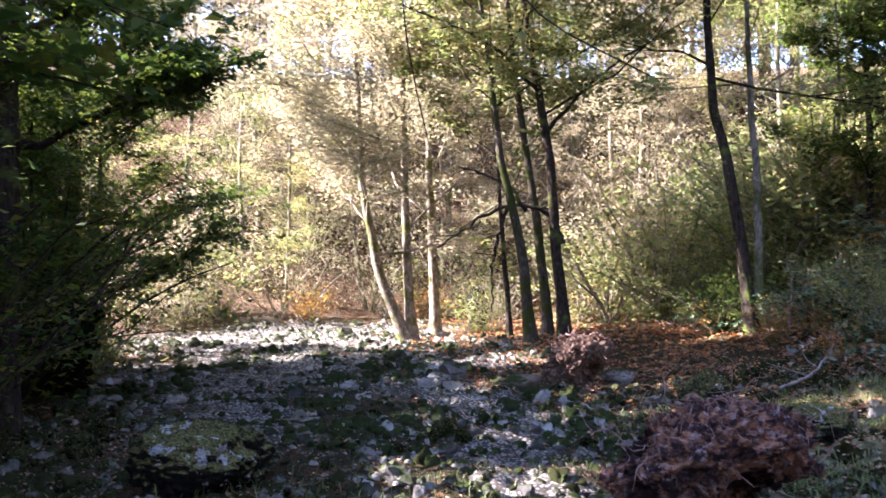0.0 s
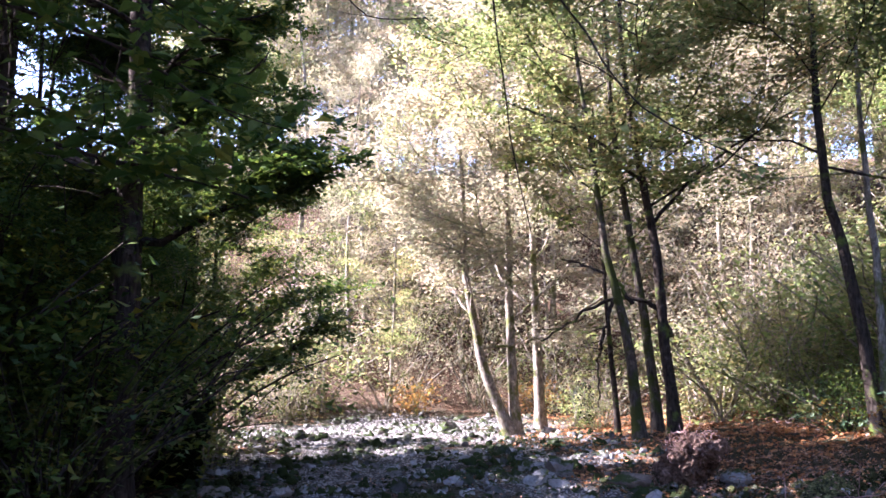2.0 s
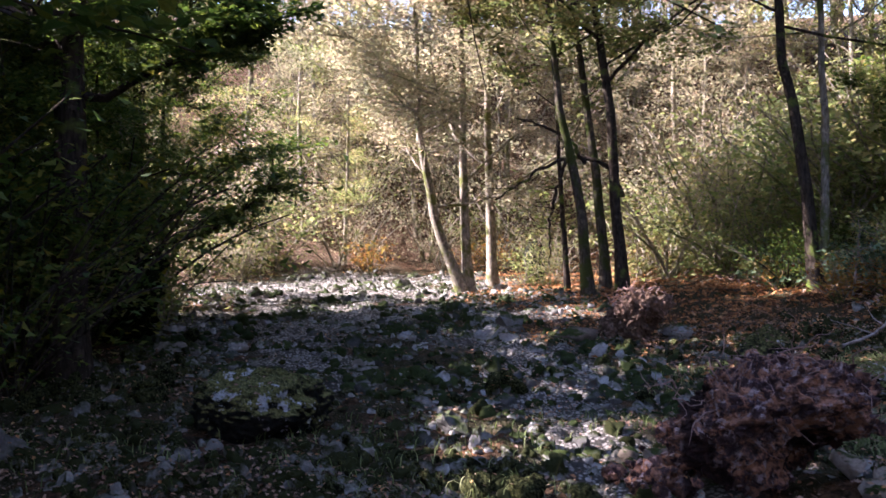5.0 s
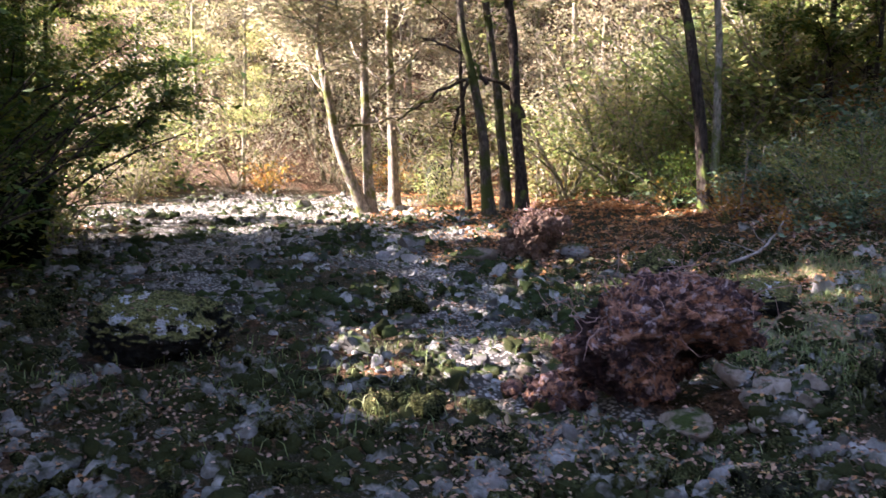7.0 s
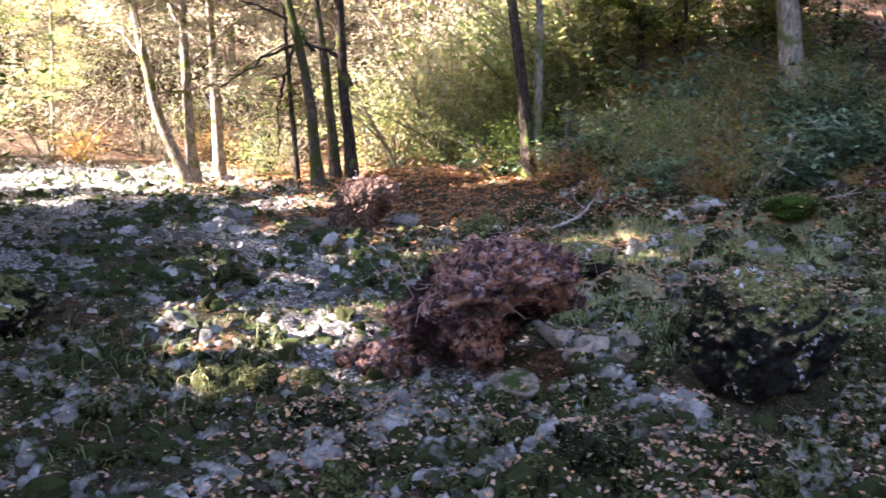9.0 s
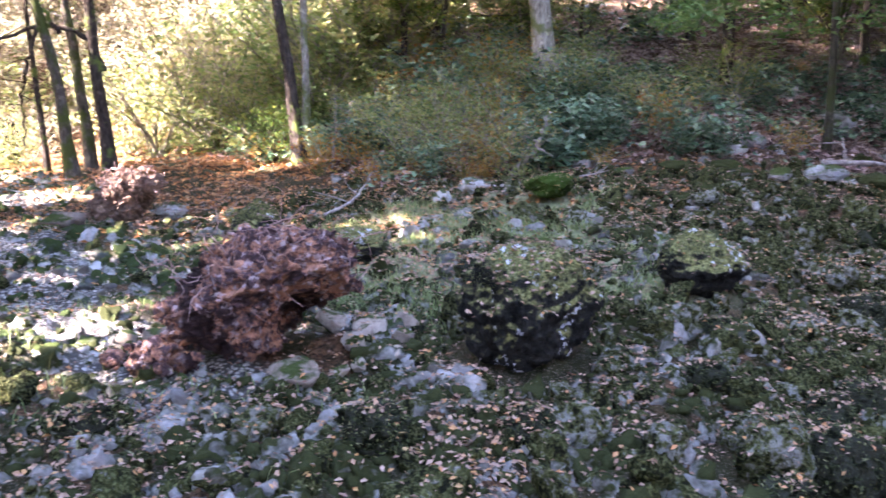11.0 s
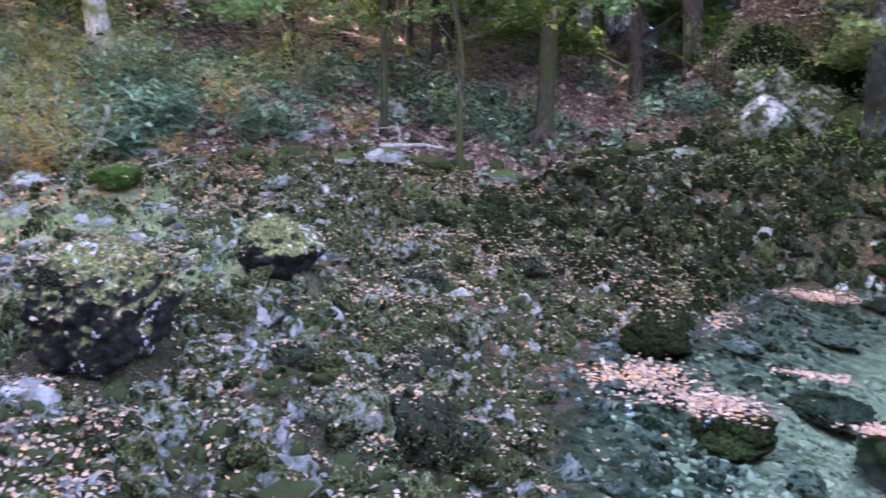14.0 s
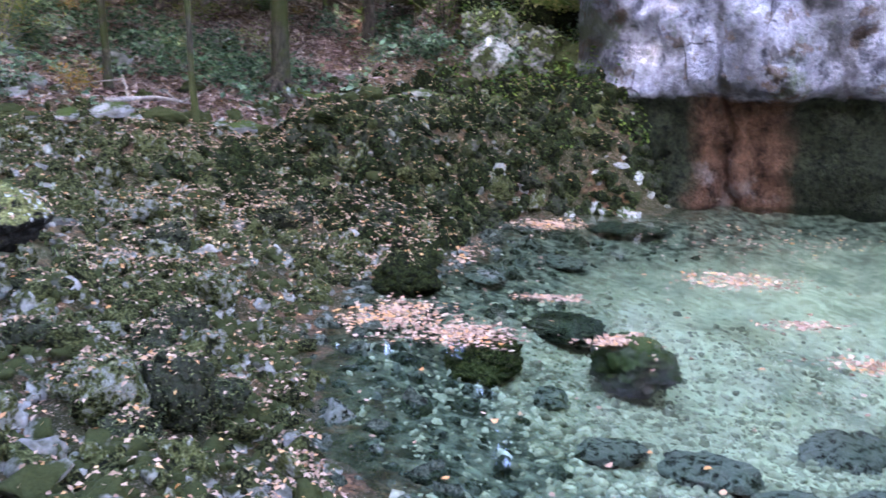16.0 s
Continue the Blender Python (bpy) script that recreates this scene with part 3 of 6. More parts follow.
def smooth_path(points, n, jitter=0.0, r=rng):
    """A path of n places through a few given ones, with some wobble."""
    p = np.asarray(points, float)
    s = np.r_[0, np.cumsum(np.linalg.norm(np.diff(p, axis=0), axis=1))]
    t = np.linspace(0, s[-1], n)
    q = np.stack([np.interp(t, s, p[:, k]) for k in range(3)], -1)
    for _ in range(2):
        q[1:-1] = 0.25 * q[:-2] + 0.5 * q[1:-1] + 0.25 * q[2:]
    q[1:] += r.normal(0, jitter, (n - 1, 3)) * [1, 1, 0.3]
    return q


def leaf_cloud(at, size, tilt=0.5, r=rng, long=1.7, fold=0.25, simple=False, oval=False):
    """Folded pointed leaves at the given places."""
    n = len(at)
    turn = r.uniform(0, 2 * np.pi, n)
    up = np.stack([r.normal(0, tilt, n), r.normal(0, tilt, n), np.ones(n)], -1)
    up /= np.linalg.norm(up, axis=1)[:, None]
    ahead = np.stack([np.cos(turn), np.sin(turn), r.normal(-0.1, tilt * 0.6, n)], -1)
    across = np.cross(up, ahead)
    across /= np.linalg.norm(across, axis=1)[:, None]
    ahead = np.cross(across, up)
    s = (size * r.uniform(0.6, 1.25, n))[:, None]
    if simple:
        v = np.stack([at - ahead * s * long * 0.5 + across * s * 0.35, at + ahead * s * long * 0.5, at - across * s * 0.55], 1).reshape(-1, 3)
        return v, np.arange(3 * n).reshape(n, 3)
    lift = up * s * fold
    if oval:
        curl = up * s * r.normal(0.1, 0.25, n)[:, None]
        q = ahead * s * long
        v = np.stack([at - q * 0.5 + curl, at - q * 0.2 + across * s * 0.45 + lift, at + q * 0.2 + across * s * 0.4 + lift, at + q * 0.5 + curl,
                      at + q * 0.2 - across * s * 0.4 + lift, at - q * 0.2 - across * s * 0.45 + lift], 1).reshape(-1, 3)
        k = np.arange(n)[:, None] * 6
        return v, np.concatenate([k + [0, 1, 2], k + [0, 2, 3], k + [0, 3, 4], k + [0, 4, 5]])
    base, tip = at - ahead * s * long * 0.5, at + ahead * s * long * 0.5
    v = np.stack([base, at + across * s * 0.5 + lift, tip, at - across * s * 0.5 + lift], 1).reshape(-1, 3)
    k = np.arange(n)[:, None] * 4
    return v, np.concatenate([k + [0, 1, 2], k + [0, 2, 3]])


def grow(trunk, radius, r, limbs=12, limb=(0.35, 0.5), low=0.35, twigs=7, sprays=5, rise=0.35, droop=0.0, thick=0.3, bare=False):
    """A tree's wood from its trunk's path: tubes, and the paths of its finest twigs."""
    trunk = np.asarray(trunk, float)
    tall = np.linalg.norm(trunk[-1] - trunk[0])
    n = len(trunk)
    rad = radius * (1 - 0.85 * np.linspace(0, 1, n) ** 0.9)
    rad[0] *= 1.35
    wood, fine = [tube(trunk, rad, 9)], []

    def shoot(start, way, length, thick, count, sides):
        p, d = [start], way / np.linalg.norm(way)
        for _ in range(count):
            d = d + r.normal(0, 0.18, 3) + np.array([0, 0, 0.06 - droop])
            d /= np.linalg.norm(d)
            p.append(p[-1] + d * length / count)
        p = np.array(p)
        wood.append(tube(p, thick * np.linspace(1, 0.25, len(p)), sides))
        return p

    for k in range(limbs):
        f = low + (0.99 - low) * (k + r.uniform(0, 0.9)) / limbs
        i = min(f * (n - 1), n - 1.001)
        start = trunk[int(i)] * (1 - i % 1) + trunk[int(i) + 1] * (i % 1)
        a = k * 2.4 + r.uniform(-0.5, 0.5)
        way = np.array([np.cos(a), np.sin(a), rise + r.uniform(-0.15, 0.3)])
        length = tall * r.uniform(*limb) * (1.15 - 0.75 * f)
        main = shoot(start, way, length, max(0.010, radius * thick * (1.1 - f)), 6, 4)
        for j in range(twigs):
            g = 0.25 + 0.75 * (j + r.uniform(0, 0.9)) / twigs
            q = min(g * 6, 5.999)
            s2 = main[int(q)] * (1 - q % 1) + main[int(q) + 1] * (q % 1)
            d2 = main[-1] - main[0]
            d2 = d2 / np.linalg.norm(d2) + np.array([*r.normal(0, 0.7, 2), r.normal(0.05, 0.25)])
            l2 = length * r.uniform(0.25, 0.5)
            sub = shoot(s2, d2, l2, max(0.006, radius * 0.13), 3, 3)
            for _ in range(sprays):
                q = r.uniform(0.4, 2.999)
                s3 = sub[int(q)] * (1 - q % 1) + sub[int(q) + 1] * (q % 1)
                d3 = np.array([*r.normal(0, 1, 2), r.normal(0, 0.3)])
                fine.append(shoot(s3, d3, l2 * r.uniform(0.3, 0.6), 0.005, 2, 3))
                if bare:
                    wood.pop()
            fine.append(sub)
    return wood, fine


def leaves_on(fine, per, size, r, reach=0.12, tilt=0.45, simple=False):
    """Leaves scattered along twigs."""
    out = []
    for p in fine:
        q = r.uniform(0.3, len(p) - 1.001, per)
        i = q.astype(int)
        t = (q - i)[:, None]
        out.append(p[i] * (1 - t) + p[i + 1] * t)
    at = np.concatenate(out)
    at = at + r.normal(0, reach, at.shape) * [1, 1, 0.3]
    return leaf_cloud(at, size, tilt, r, simple=simple)


def make_tree(name, base, trunk, radius, seed, bark, foliage, label, per=24, size=0.07, group="", reach=0.12, category="tree", simple=False, **how):
    """A tree: trunk with its limbs, and a crown of leaves. trunk: places above the base."""
    r = np.random.default_rng(seed)
    path = smooth_path(trunk, 14, radius * 0.12, r)
    wood, fine = grow(path, radius, r, **how)
    top = new(name)
    top.location = base
    part("trunk", mesh_np("trunk", *joined(wood), bark), top)
    if per:
        part("crown", mesh_np("crown", *leaves_on(fine, per, size, r, reach, 0.5, simple), foliage, False), top)
    return tagged(top, label, category, group)


def ball(level):
    b = bmesh.new()
    bmesh.ops.create_icosphere(b, subdivisions=level, radius=1)
    v, f = np.array([p.co[:] for p in b.verts]), np.array([[q.index for q in t.verts] for t in b.faces])
    b.free()
    return v, f


def stone_shape(level, seed, rough=0.3, flat=0.65, facets=7):
    """A broken, worn stone: a ball cut by flats, then roughened at several sizes."""
    r = np.random.default_rng(seed)
    v, f = ball(level)
    for _ in range(facets):
        d = r.normal(0, 1, 3)
        d /= np.linalg.norm(d)
        over = np.maximum(v @ d - r.uniform(0.45, 0.8), 0)
        v = v - 0.95 * over[:, None] * d
    q = v * 1.4 + r.uniform(-50, 50, 3)
    bump = np.array([noise.fractal(Vector(p), 0.75, 2.1, 6) - 0.35 * abs(noise.noise(Vector(p * 3.3))) for p in q])
    v = v * (1 + rough * bump[:, None]) * [1, r.uniform(0.7, 1.0), flat]
    return v, f


def boulder_shape(seed, level=5, worn=1.0):
    """A rounded boulder, worn and pitted."""
    r = np.random.default_rng(seed)
    v, f = ball(level)
    for _ in range(6):
        d = r.normal(0, 1, 3)
        d /= np.linalg.norm(d)
        over = np.maximum(v @ d - r.uniform(0.6, 0.85), 0)
        v = v - 0.85 * over[:, None] * d
    q = v + r.uniform(-50, 50, 3)
    bump = np.array([0.16 * noise.fractal(Vector(p * 1.3), 0.8, 2.1, 4) + worn * (0.22 * abs(noise.noise(Vector(p * 3.5))) + 0.12 * noise.noise(Vector(p * 8)) + 0.08 * noise.noise(Vector(p * 17))) for p in q])
    return v * (0.95 + bump[:, None]), f


SMALL = [stone_shape(1, k, 0.25, 0.6, 5) for k in range(8)]
MIDDLE = [stone_shape(3, 40 + k, 0.5, 0.75, 6) for k in range(8)]
PEBBLY = [stone_shape(2, 90 + k, 0.3, 0.7, 6) for k in range(8)]
CHUNK = [stone_shape(3, 70 + k, 0.42, 0.72, 7) for k in range(10)]


def strewn(shapes, at, sizes, r, squash=0.3, tip=0.35):
    """Many stones as one (corners, faces)."""
    out = []
    for p, s in zip(at, sizes):
        v, f = shapes[r.integers(len(shapes))]
        m = np.array(Euler((r.normal(0, tip), r.normal(0, tip), r.uniform(0, 6.28))).to_matrix())
        k = s * np.array([r.uniform(0.8, 1.25), r.uniform(0.7, 1.1), r.uniform(1 - squash, 1 + squash)])
        out.append(((v * k) @ m.T + p, f))
    return joined(out)


def scatter(n, box, keep, r, sink=0.0):
    """Places on the ground inside a box, kept with the given chance(x, y)."""
    x, y = r.uniform(box[0], box[1], n), r.uniform(box[2], box[3], n)
    ok = r.uniform(0, 1, n) < keep(x, y)
    x, y = x[ok], y[ok]
    return np.c_[x, y, height(x, y) + sink]


def dry(x, y):
    return step(-0.12, 0.05, side(POOL, x, y))


def in_front(x, y):
    """Only what lies in the part of the plan that the walk looks over."""
    a = np.degrees(np.arctan2(x, y))
    return step(-40, -34, a) * step(108, 102, a)

# ---- trees of the wooded slopes ----
def background_kinds():
    kinds = []
    for k, (foliage, bark, word, tall, per) in enumerate((
            (LEAF_YELLOW, BARK_PALE, "pale-barked beech with thinning yellow autumn leaves", 13.0, 36),
            (LEAF_YELLOW, BARK_PALE, "slender pale-barked tree in yellow autumn leaf", 11.0, 36),
            (LEAF_LIME, BARK_PALE, "slim tree in yellow-green autumn leaf", 12.0, 38),
            (LEAF_GREEN, BARK_DARK, "dark-barked tree with dense green leaves", 11.0, 44),
            (LEAF_GREEN, BARK_DARK, "tall dark tree with a heavy green crown, added for its shade", 12.0, 78),
            (LEAF_LIME, BARK_MOSS, "tall slim tree with a high yellow-green crown", 13.0, 26),
            (LEAF_YELLOW, BARK_PALE, "distant beech in thinning yellow autumn leaf", 13.0, 24),
            (LEAF_GREEN, BARK_DARK, "tall dark tree with a high heavy crown, added for its shade", 12.0, 78))):
        r = np.random.default_rng(100 + k)
        path = [(0, 0, -0.3), (r.normal(0, 0.2), r.normal(0, 0.2), tall * 0.4), (r.normal(0, 0.5), r.normal(0, 0.5), tall)]
        t = make_tree("tree", (0, 0, -60), path, 0.16 if k in (4, 7) else 0.1, 110 + k, bark, foliage, word, per, (0.125 if k in (4, 7) else 0.095 if k == 6 else 0.07 if k == 3 else 0.056), "trees of the slopes", 0.22,
                      limbs=17, limb=((0.4, 0.55) if k == 7 else (0.24, 0.36)), low=(0.5 if k == 5 else 0.48 if k == 7 else 0.07), twigs=6, sprays=(1 if k in (4, 7) else 4), rise=0.4, bare=k != 1, simple=True)
        kinds.append(t)
    return kinds


KINDS = background_kinds()


def plant_tree(kind, x, y, size, turn, lean=0.0):
    z = ground_at(x, y)
    m = Matrix.Translation((x, y, z)) @ Matrix.Rotation(turn, 4, "Z") @ Matrix.Rotation(lean, 4, "X")
    t = copy_thing(KINDS[kind], m)
    t.scale = (size, size, size)
    return t


r_bg = np.random.default_rng(5)
# far slope that closes the valley, in the sun
for y, x0, x1, n in ((25.0, -7, 5, 6), (29, -12, 8, 9), (34, -15, 13, 12), (41, -20, 18, 17), (50, -24, 22, 13)):
    for k in range(n):
        x = x0 + (x1 - x0) * (k + r_bg.uniform(0.1, 0.9)) / n
        plant_tree(6 if y > 37 else int(r_bg.choice([0, 1, 1, 2, 2])), x, y + r_bg.uniform(-1.5, 1.5), r_bg.uniform(0.85, 1.25) * (0.75 if y < 26 else 1.0 if y < 37 else 1.3 if y < 45 else 1.6), r_bg.uniform(0, 6.28), r_bg.normal(0, 0.04))
for x, y, s in ((-7.5, 36, 1.6), (-9, 41, 1.6), (-13, 38, 1.5), (-9, 46, 1.8), (-15, 45, 1.8), (-4, 44, 1.7), (2, 45, 1.7), (8, 31, 1.3), (11, 37, 1.5), (15, 38, 1.6), (5, 37, 1.4), (18, 34, 1.5), (20, 40, 1.7), (9, 28, 1.1), (12, 30.5, 1.25), (7, 26.5, 1.0), (14, 33, 1.3), (10, 33.5, 1.3), (17, 37, 1.5)):
    plant_tree(6, x, y, s, r_bg.uniform(0, 6.28), r_bg.normal(0, 0.04))
# wooded slope beyond the right bank; its kind 4 trees are added to block sun and sky
for x, y, k, s in ((8.5, 22, 2, 0.9), (5.0, 23.5, 1, 0.8), (9, 17.5, 2, 0.7), (13, 21, 6, 1.0), (16, 18, 6, 1.0), (10.5, 15.6, 2, 0.8),
                   (13.5, 14.5, 3, 1.0), (18, 12, 2, 1.0), (20, 16, 6, 1.2), (16.8, 6.0, 4, 0.8), (21, 8.5, 6, 1.1), (18, 4.5, 4, 1.0), (23, 21, 6, 1.3), (25, 12, 6, 1.3), (15, 11.5, 3, 0.9), (9.5, 24.5, 2, 0.9), (12, 26.5, 6, 1.0), (15, 25, 6, 1.0), (12, 18.5, 2, 0.8), (6.6, 16.0, 2, 0.5),
                   (7.6, 14.4, 3, 0.5), (8.8, 16.2, 3, 0.6), (10.6, 18.2, 3, 0.75), (17, 30, 6, 1.4), (22, 28, 6, 1.5), (12, 33, 6, 1.3), (27, 24, 6, 1.5), (10, 13.6, 3, 0.42), (18.5, 9.5, 3, 0.9), (16.0, 11.2, 4, 0.85), (16.5, 4.0, 4, 0.8), (16.2, 2.9, 3, 0.75), (15.6, 6.8, 4, 0.8), (16.4, 5.2, 4, 0.85), (17.5, 5.2, 4, 0.9), (7.2, 15.2, 4, 0.5), (8.3, 15.9, 4, 0.7), (9.6, 17.2, 4, 0.8), (9.0, 14.0, 3, 0.45), (10.8, 16.4, 4, 0.8)):
    plant_tree(k, x, y, s, r_bg.uniform(0, 6.28), r_bg.normal(0, 0.04))
# green trees along the shady bank
for x, y, k, s in ((-7.2, 10.6, 3, 0.7), (-8.2, 13.2, 3, 0.7), (-7.4, 15.8, 2, 0.5), (-9.2, 11.0, 3, 0.9), (-10.2, 8.4, 3, 0.9), (-5.3, 13.6, 3, 0.55), (-5.8, 15.4, 2, 0.6), (-5.0, 11.8, 2, 0.42), (-6.0, 9.4, 3, 0.6), (-6.6, 11.8, 3, 0.65), (-5.4, 7.0, 3, 0.55), (-4.9, 10.6, 3, 0.4), (-5.3, 9.0, 3, 0.45), (-5.6, 12.4, 3, 0.45), (-5.9, 14.2, 2, 0.4), (-5.2, 8.2, 3, 0.62), (-5.8, 9.9, 3, 0.66), (-6.6, 10.9, 3, 0.7), (-6.2, 8.6, 3, 0.7), (-4.7, 7.2, 3, 0.55), (-7.0, 12.2, 3, 0.62), (-7.4, 9.6, 3, 0.75)):
    plant_tree(k, x, y, s, r_bg.uniform(0, 6.28), r_bg.normal(0, 0.04))
# dense wood added, mostly unseen, on the slope to the sun, to keep it off the foreground
for x, y, s in ((-8.0, 8.2, 0.95), (-9.6, 11.2, 1.05), (-10.8, 5.5, 1.2), (-11.2, 9.0, 1.35), (-12.4, 11.6, 1.3), (-15.0, 6.5, 2.0), (-15.2, 10.5, 1.9), (-20, 9, 2.4), (-21, 12.0, 1.3), (-22, 4.5, 2.4), (-23, 1.5, 2.5),
                (-7.5, 3.0, 1.1), (-11, 2.4, 1.9), (-15, 2.0, 2.3), (-15.5, -1.8, 1.8), (-20, 4, 2.2), (-20, -1.0, 2.2), (-8, -1.5, 1.4), (-11, -0.5, 1.9), (-8, -5.5, 1.1), (-2.5, -8, 1.1), (2.5, -9, 1.1), (7.0, -9.5, 1.2), (11.5, -11, 1.2),
                (20, 7, 1.1), (17.5, 8.5, 0.9), (16.5, 11.6, 0.9), (17.0, 2.6, 0.9), (19.0, 13.0, 1.2), (23, 9.5, 1.2), (19.5, 10.8, 1.0), (22, 4.5, 1.1)):
    plant_tree(4, x, y, s, r_bg.uniform(0, 6.28), r_bg.normal(0, 0.04))
# high crowns added, mostly out of view, to shade the banks and the upper slope
for x, y, s in ((-5.4, 4.6, 1.0), (-6.2, 7.4, 1.1), (-6.4, 10.2, 1.0), (-7.4, 11.2, 1.1), (-5.0, 6.2, 0.9), (14.8, 10.6, 1.2), (15.4, 5.6, 1.3), (17.5, 14.5, 1.3), (24, 17, 1.5), (15, 16.5, 1.2)):
    plant_tree(7, x, y, s, r_bg.uniform(0, 6.28), r_bg.normal(0, 0.04))
for t in KINDS:
    for o in (*t.children, t):
        bpy.data.objects.remove(o)


# ---- trees close by ----
def near_tree(name, x, y, trunk, radius, seed, bark, foliage, label, **more):
    return make_tree(name, (x, y, ground_at(x, y) - 0.05), trunk, radius, seed, bark, foliage, label, **more)


def bough(tree, points, radius, bark, seed, foliage=None, leaves=0, size=0.06, reach=0.12, since=0.3):
    """A long bough that belongs to a tree, with its leaves; places are in the world."""
    r = np.random.default_rng(seed)
    p = smooth_path(np.array(points) - np.array(tree.location), 22, radius * 0.5, r)
    wood, fine = [tube(p, np.linspace(radius, radius * 0.3, len(p)), 6)], []
    first = int(len(p) * since)
    for k in range(first, len(p), 2):
        d = np.array([*r.normal(0, 1, 2), r.normal(-0.1, 0.3)])
        s = [p[k], p[k] + 0.5 * reach * 2.2 * d, p[k] + reach * 2.2 * (d + r.normal(0, 0.2, 3))]
        wood.append(tube(s, [radius * 0.3, radius * 0.22, radius * 0.12], 3))
        fine.append(np.array(s))
    limb = part("bough", mesh_np("bough", *joined(wood), bark), tree)
    if leaves:
        part("spray", mesh_np("spray", *leaves_on(fine + [p[first:]], leaves // (len(fine) + 1), size, r, reach), foliage, False), limb)["kind"] = "stuff"


# clump of dark stems on the right bank
clump = near_tree("tree", 1.98, 14.72, [(0, 0, 0), (-0.13, 0, 1.0), (-0.13, 0, 1.94), (-0.19, 0, 2.9), (-0.32, 0, 3.9), (-0.6, 0.1, 5.3), (-0.66, 0.1, 6.5), (-0.7, 0.2, 9.5)], 0.105, 201, BARK_DARK, LEAF_LIME,
                  "dark-barked tree with a thin yellow-green crown on the bank", group="clump of stems on the bank", limbs=11, low=0.38, per=42, simple=True, limb=(0.42, 0.62), size=0.062, reach=0.2)
near_tree("tree", 1.76, 15.2, [(0, 0, 0), (-0.08, 0, 1.05), (-0.21, 0, 2.5), (-0.34, 0, 3.07), (-0.5, 0, 4.23), (-0.6, 0, 5.1), (-0.7, 0.1, 8.5)], 0.095, 202, BARK_MOSS, LEAF_LIME,
          "mossy slim tree with a thin yellow-green crown on the bank", group="clump of stems on the bank", limbs=9, low=0.5, per=42, simple=True, limb=(0.42, 0.62), size=0.062, reach=0.2)
near_tree("tree", 1.42, 14.63, [(0, 0, 0), (-0.12, 0, 1.3), (-0.29, 0, 2.4), (-0.43, 0, 2.7), (-0.6, 0, 3.8), (-0.66, 0, 4.7), (-1.0, 0.2, 7.8)], 0.10, 203, BARK_MOSS, LEAF_LIME,
          "mossy forked tree with spreading boughs on the bank", group="clump of stems on the bank", limbs=10, low=0.45, per=42, simple=True, limb=(0.42, 0.62), size=0.062, reach=0.2)
near_tree("tree", 1.15, 15.6, [(0, 0, 0), (-0.1, 0, 1.6), (-0.2, 0.1, 3.2), (-0.3, 0, 6.0)], 0.055, 204, BARK_DARK, LEAF_LIME,
          "thin dark tree with few leaves on the bank", group="clump of stems on the bank", per=10, limbs=8, low=0.4, size=0.07)
bough(clump, [(1.97, 14.8, 2.1), (1.76, 14.75, 2.63), (1.17, 14.75, 2.77), (0.71, 14.78, 2.59), (0.3, 14.8, 2.31), (-0.11, 14.8, 2.04)], 0.05, BARK_DARK, 221)
bough(clump, [(1.36, 14.64, 2.63), (1.16, 14.65, 2.98), (0.79, 14.68, 3.21), (0.25, 14.7, 3.38)], 0.04, BARK_DARK, 222)
bough(clump, [(1.06, 14.56, 2.71), (0.88, 14.57, 2.17), (0.78, 14.58, 1.72), (0.8, 14.58, 0.99)], 0.035, BARK_DARK, 223)
bough(clump, [(1.7, 14.8, 3.9), (2.3, 14.5, 4.6), (3.0, 14.3, 5.1), (3.9, 14.2, 5.6)], 0.035, BARK_DARK, 224, LEAF_LIME, 260, 0.08, 0.25)
bough(clump, [(1.6, 14.8, 4.6), (0.9, 14.5, 5.3), (0.2, 14.3, 5.6), (-0.6, 14.2, 5.9)], 0.035, BARK_DARK, 225, LEAF_LIME, 200, 0.08, 0.25)
# pair of stems at the foot of the slope
near_tree("tree", 4.67, 13.62, [(0, 0, 0), (-0.08, 0, 0.87), (-0.16, 0, 1.47), (-0.31, 0.1, 2.69), (-0.5, 0.1, 3.4), (-0.59, 0.15, 3.9), (-0.57, 0.15, 5.0), (-0.6, 0, 9.0)], 0.11, 205, BARK_DARK, LEAF_LIME,
          "dark forked tree with yellow-green leaves at the foot of the slope", group="pair of stems", limbs=13, low=0.4, per=42, simple=True, limb=(0.42, 0.62), size=0.062, reach=0.2)
near_tree("tree", 4.78, 13.66, [(0, 0, 0), (-0.01, 0, 1.39), (0.05, 0, 2.13), (-0.02, 0, 2.9), (-0.12, 0, 3.9), (-0.1, 0, 5.0), (0.0, 0.1, 8.5)], 0.075, 206, BARK_PALE, LEAF_LIME,
          "slim pale-barked tree with yellow-green leaves at the slope", group="pair of stems", limbs=12, low=0.4, per=42, simple=True, limb=(0.42, 0.62), size=0.062, reach=0.2)
